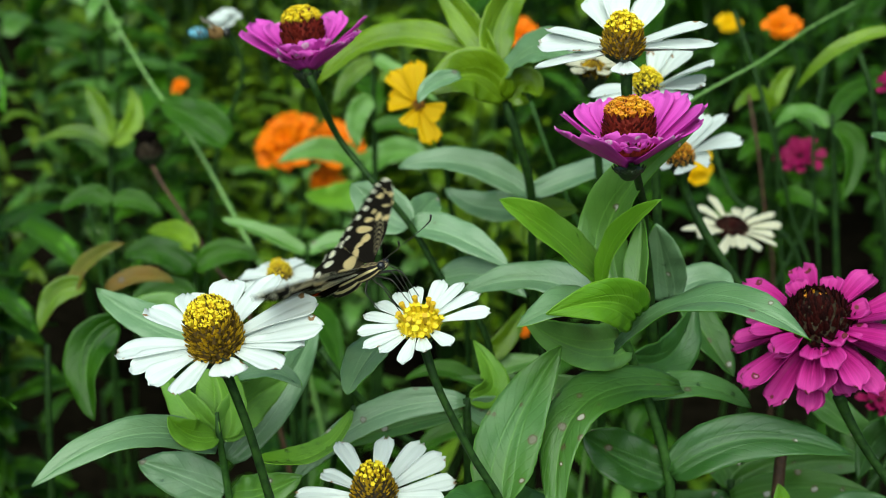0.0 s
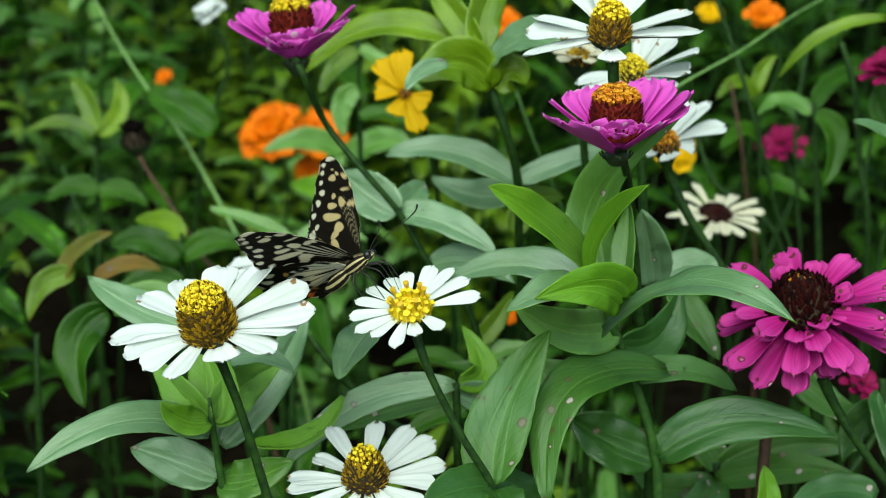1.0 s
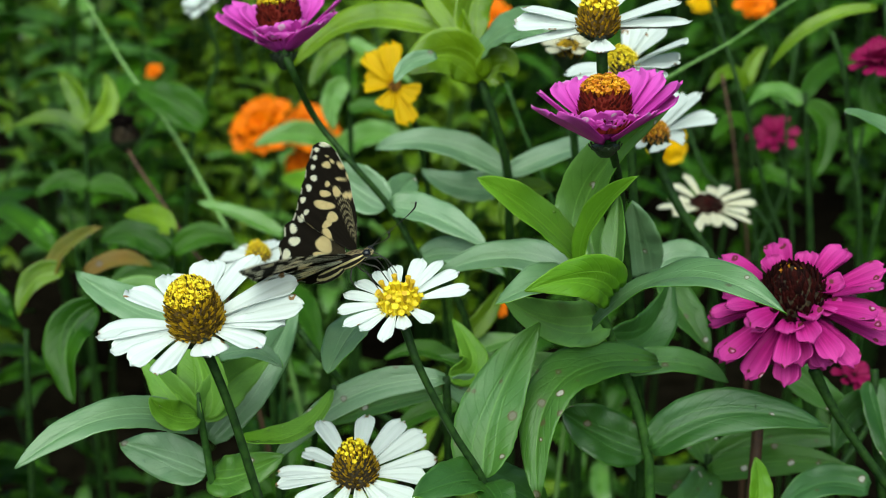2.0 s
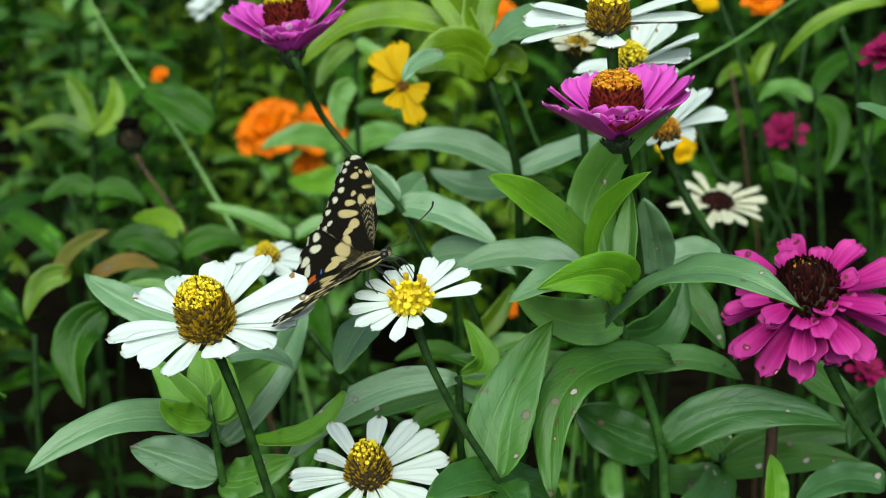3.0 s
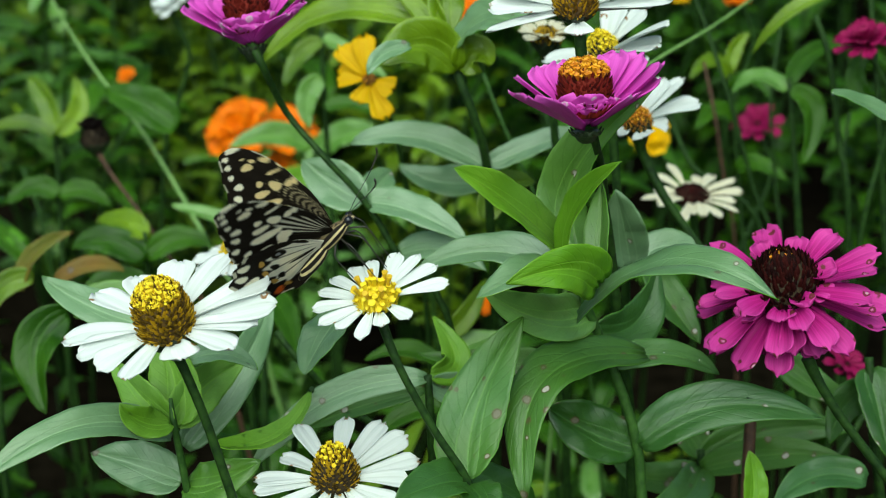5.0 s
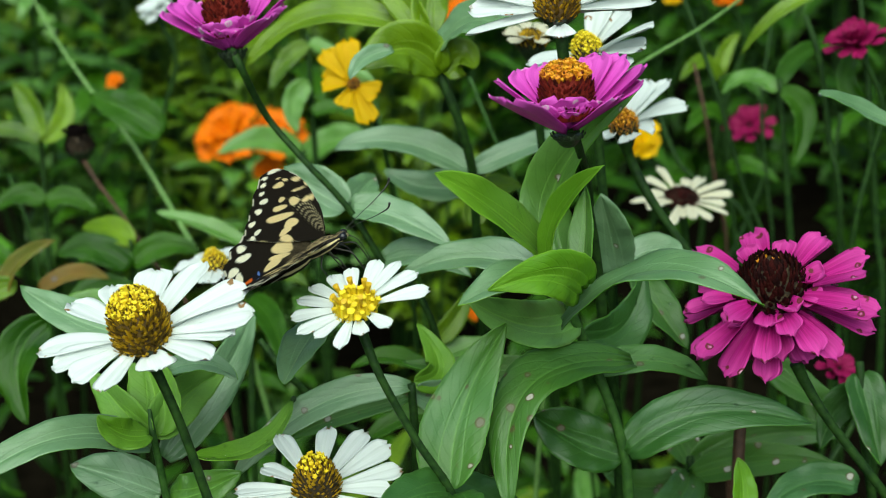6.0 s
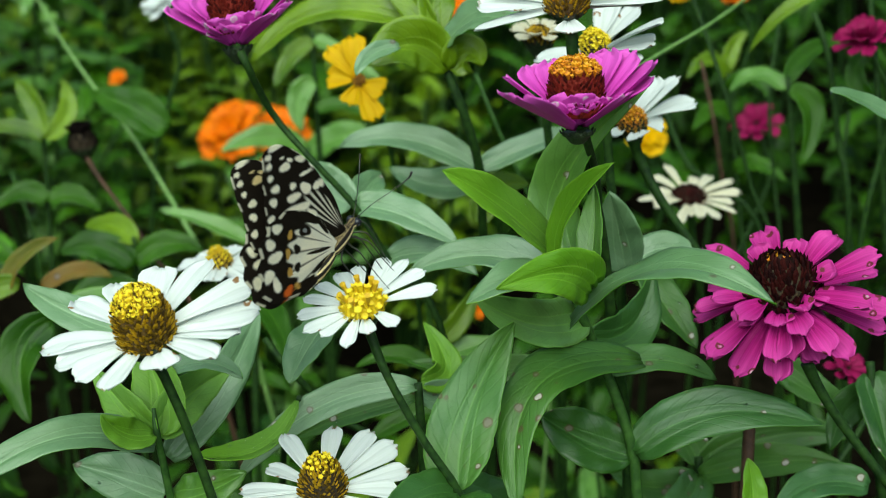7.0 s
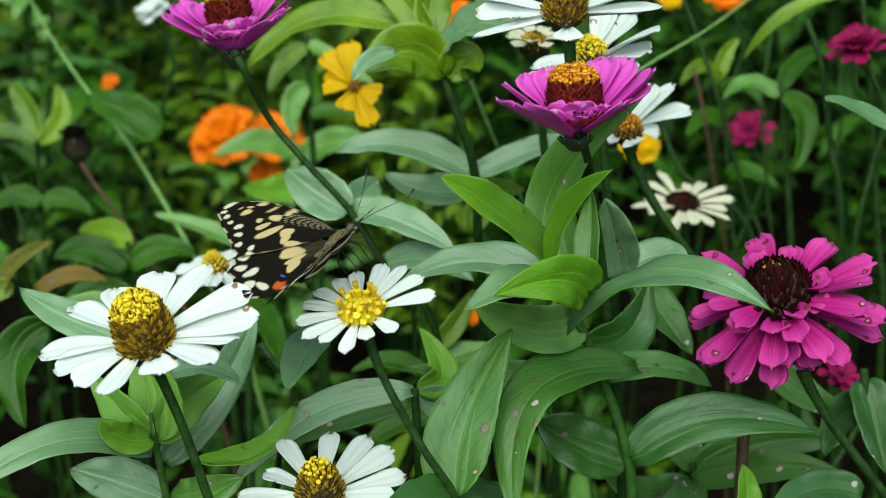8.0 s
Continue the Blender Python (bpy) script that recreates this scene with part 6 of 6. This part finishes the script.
FLIGHT = [
    (0.0, pose(-0.0279, 0.5478, 0.5686, 11.0, -34.2, -37.2)),
    (0.2, pose(-0.0290, 0.5455, 0.5690, 15.1, -41.4, -34.5)),
    (0.3, pose(-0.0299, 0.5449, 0.5702, 16.7, -39.9, -41.5)),
    (0.4, pose(-0.0319, 0.5428, 0.5714, 18.8, -50.9, -35.9)),
    (0.5, pose(-0.0276, 0.5428, 0.5735, 21.1, -48.6, -40.3)),
    (0.6, pose(-0.0282, 0.5429, 0.5706, 17.3, -41.5, -38.9)),
    (0.7, pose(-0.0298, 0.5446, 0.5692, 13.4, -38.7, -32.7)),
    (0.8, pose(-0.0304, 0.5465, 0.5668, 9.4, -50.8, -34.5)),
    (0.9, pose(-0.0310, 0.5482, 0.5652, 4.4, -39.8, -36.3)),
    (1.0, pose(-0.0290, 0.5491, 0.5657, 0.8, -39.8, -39.2)),
    (1.2, pose(-0.0285, 0.5481, 0.5636, 6.2, -46.2, -33.2)),
    (1.5, pose(-0.0229, 0.5500, 0.5658, 12.9, -33.5, -29.8)),
    (1.7, pose(-0.0241, 0.5491, 0.5655, 13.6, -32.5, -35.7)),
    (2.8, pose(-0.0280, 0.5459, 0.5655, 16.1, -32.3, -26.1)),
    (3.0, pose(-0.0239, 0.5451, 0.5659, 17.3, -31.6, -33.1)),
    (3.3, pose(-0.0226, 0.5449, 0.5647, 13.1, -33.7, -33.9)),
    (3.5, pose(-0.0233, 0.5450, 0.5660, 10.0, -36.7, -32.6)),
    (3.6, pose(-0.0262, 0.5459, 0.5665, 7.0, -45.2, -38.3)),
    (3.8, pose(-0.0249, 0.5468, 0.5669, 0.8, -43.0, -30.7)),
    (4.0, pose(-0.0169, 0.5484, 0.5696, -6.1, -27.0, -30.7)),
    (4.2, pose(-0.0181, 0.5420, 0.5680, 9.4, -36.2, -25.0)),
    (4.3, pose(-0.0235, 0.5367, 0.5678, 16.7, -36.4, -26.7)),
    (4.4, pose(-0.0232, 0.5346, 0.5698, 27.0, -34.7, -30.1)),
    (4.5, pose(-0.0183, 0.5331, 0.5743, 32.3, -27.3, -25.7)),
    (4.7, pose(-0.0244, 0.5357, 0.5767, 26.7, -47.5, -18.7)),
    (5.8, pose(-0.0175, 0.5572, 0.5679, 8.7, -38.0, -7.5)),
    (6.0, pose(-0.0212, 0.5610, 0.5660, 5.5, -29.5, -1.9)),
    (6.2, pose(-0.0219, 0.5578, 0.5620, 3.1, -32.1, -6.9)),
    (6.5, pose(-0.0177, 0.5544, 0.5675, -0.1, -22.2, -9.5)),
    (6.8, pose(-0.0183, 0.5456, 0.5721, 6.6, -13.3, 30.8)),
    (7.0, pose(-0.0159, 0.5413, 0.5754, 9.7, -26.8, 54.6)),
    (7.2, pose(-0.0188, 0.5388, 0.5808, 5.7, -28.0, 52.8)),
    (7.5, pose(-0.0179, 0.5337, 0.5804, 2.6, -28.2, 57.3)),
    (7.8, pose(-0.0169, 0.5495, 0.5753, 5.7, -29.7, 51.1)),
    (8.0, pose(-0.0172, 0.5597, 0.5696, 9.0, -16.9, 51.1)),
]
# seconds; flap of the left and right wings; sweep of both; sweep of the hind wings (degrees)
WING_BEATS = [
    (0.0, 28, 20, 34, 37, 9),
    (0.2, 76, 97, 36, 29, 8),
    (0.3, 62, 64, 30, 31, 5),
    (0.4, 62, 83, 30, 31, 6),
    (0.5, 33, 64, 25, 33, 2),
    (0.6, 37, 57, 8, 16, 6),
    (0.7, 70, 68, 28, 30, 3),
    (0.8, 94, 80, 41, 18, 10),
    (0.9, 55, 21, 29, 24, 12),
    (1.0, 66, 33, 33, 30, 11),
    (1.2, 44, 28, 33, 39, 4),
    (1.5, 34, 29, 32, 35, 8),
    (1.7, 25, 7, 36, 39, 8),
    (1.9, 70, 44, 28, 32, 8),
    (2.1, 40, 16, 33, 35, 8),
    (2.3, 78, 58, 26, 32, 7),
    (2.5, 46, 20, 29, 30, 8),
    (2.8, 29, 8, 32, 29, 8),
    (3.0, 35, 9, 37, 39, 8),
    (3.3, 24, 4, 34, 35, 9),
    (3.5, 60, 21, 32, 30, 9),
    (3.6, 79, 15, 36, 34, 11),
    (3.8, 50, -6, 39, 36, 6),
    (4.0, 68, 36, 35, 26, 3),
    (4.2, 39, 24, 30, 25, 11),
    (4.3, 86, 88, 49, 25, 8),
    (4.4, 69, 60, 22, 22, 19),
    (4.5, 41, 69, 17, 9, 21),
    (4.7, 77, 96, 32, 25, 14),
    (4.9, 60, 48, 30, 32, 12),
    (5.1, 84, 78, 32, 30, 12),
    (5.3, 56, 36, 36, 38, 11),
    (5.5, 80, 60, 34, 36, 11),
    (5.8, 27, 26, 44, 44, 11),
    (6.0, 25, 19, 41, 40, 9),
    (6.2, 36, 20, 46, 48, 9),
    (6.5, 58, 10, 42, 49, 9),
    (6.8, 53, 53, 40, 37, 4),
    (7.0, 56, 111, 41, 32, 1),
    (7.2, 59, 114, 31, 35, 3),
    (7.5, 45, 117, 28, 32, 6),
    (7.8, 5, 55, 37, 41, 8),
    (8.0, -1, 51, 35, 46, 9),
]


def wing_pose(kind, side, flap, sweep):
    x, y, z = (0.003, 0.0015, 0.0015) if kind == "forewing" else (-0.002, 0.0015, 0.0012)
    m = Matrix.Rotation(radians(flap), 4, "X") @ Matrix.Rotation(radians(sweep), 4, "Z")
    if side == "right":
        m = Matrix.Rotation(radians(-flap), 4, "X") @ Matrix.Rotation(radians(-sweep), 4, "Z")
        y = -y
    return Matrix.Translation((x, y, z)) @ m


def build_bee():
    b = thing("bee", (0, 0, 0), "small blue-banded bee in flight above the flowers", "bee")
    mm = 0.001
    blue = plain_material("blue_banded_abdomen", (0.01, 0.01, 0.012), (0.16, 0.42, 0.55), 350.0, 0.4, 0.2)
    brown = plain_material("brown_bee_fur", (0.10, 0.05, 0.015), (0.30, 0.17, 0.05), 900.0, 0.8, 0.6)
    glass = plain_material("bee_wing_membrane", (0.20, 0.18, 0.14), (0.30, 0.27, 0.2), 500.0, 0.3, 0.2, 0.5)
    part("thorax", spindle([(x * mm, 0, 0, w * mm, w * mm) for x, w in ((-1, 1.0), (0, 2.2), (2, 2.7), (4, 2.3), (5, 1.2))], 12), brown, b)
    part("abdomen", spindle([(x * mm, 0, 0, w * mm, w * mm) for x, w in ((-8.5, 0.4), (-7, 1.6), (-5, 2.4), (-2.5, 2.5), (-0.6, 1.4))], 12), blue, b)
    part("head", spindle([(x * mm, 0, 0, w * mm, w * 0.9 * mm) for x, w in ((4.6, 1.0), (5.4, 2.0), (6.6, 1.9), (7.6, 0.9))], 12), BLACK, b)
    for s in (1, -1):
        pts = [(x * mm, s * y * mm, 1.6 * mm + 0.3 * y * mm) for v in range(6) for x, y in [((2.5 - 1.2 * v) - 1.4 * (1 - u * u) * math.sin(v * 0.63) + u * 1.6 * math.sin(v * 0.63), 1.0 + 1.5 * v) for u in (-1, -0.5, 0, 0.5, 1)]]
        part("wing", sheet_mesh("wing", pts, [(0, 0)] * 30, 6, 5, 0.0001), [glass], b)
    return b


BEE = build_bee()


def motions():
    walk(BUTTERFLY, FLIGHT)
    for (side, kind), wing in WINGS.items():
        rows = []
        for t, left, right, sweep_left, sweep_right, hind in WING_BEATS:
            flap, sweep = (left, sweep_left) if side == "left" else (right, sweep_right)
            if kind == "hindwing":
                sweep = 0.6 * sweep + hind
                flap -= 3
            rows.append((t, wing_pose(kind, side, flap, sweep)))
        walk(wing, rows)
    # legs and proboscis keep their hold on the flower while the body tips and turns
    grip = pose(0, 0, 0, 10, -33, -22).to_3x3()
    for limb, pivot in GRIPPING:
        walk(limb, [(t, Matrix.Translation(pivot) @ (m.to_3x3().inverted() @ grip).to_4x4() @ Matrix.Translation(-Vector(pivot))) for t, m in FLIGHT])
    walk(BEE, [
        (0.0, Matrix.Translation((-0.0902, 0.6062, 0.6405)) @ pose(0, 0, 0, 0, 0, 10)),
        (0.1, Matrix.Translation((-0.0805, 0.5999, 0.6245)) @ pose(0, 0, 0, 0, -20, 40)),
        (0.2, Matrix.Translation((-0.0948, 0.6048, 0.6371)) @ pose(0, 0, 0, 0, -5, 15)),
        (0.3, Matrix.Translation((-0.0810, 0.6094, 0.6483)) @ pose(0, 0, 0, 0, -20, -20)),
        (0.5, Matrix.Translation((-0.0598, 0.6237, 0.6841)) @ pose(0, 0, 0, 0, -30, -10)),
        (1.0, Matrix.Translation((0.0183, 0.6671, 0.7918)) @ pose(0, 0, 0, 0, -30, -10)),
        (3.0, Matrix.Translation((0.3749, 0.7353, 0.9552)) @ pose(0, 0, 0, 0, -20, -10)),
        (8.0, Matrix.Translation((0.9225, 0.7987, 1.1021)) @ pose(0, 0, 0, 0, -10, -10)),
    ])


motions()
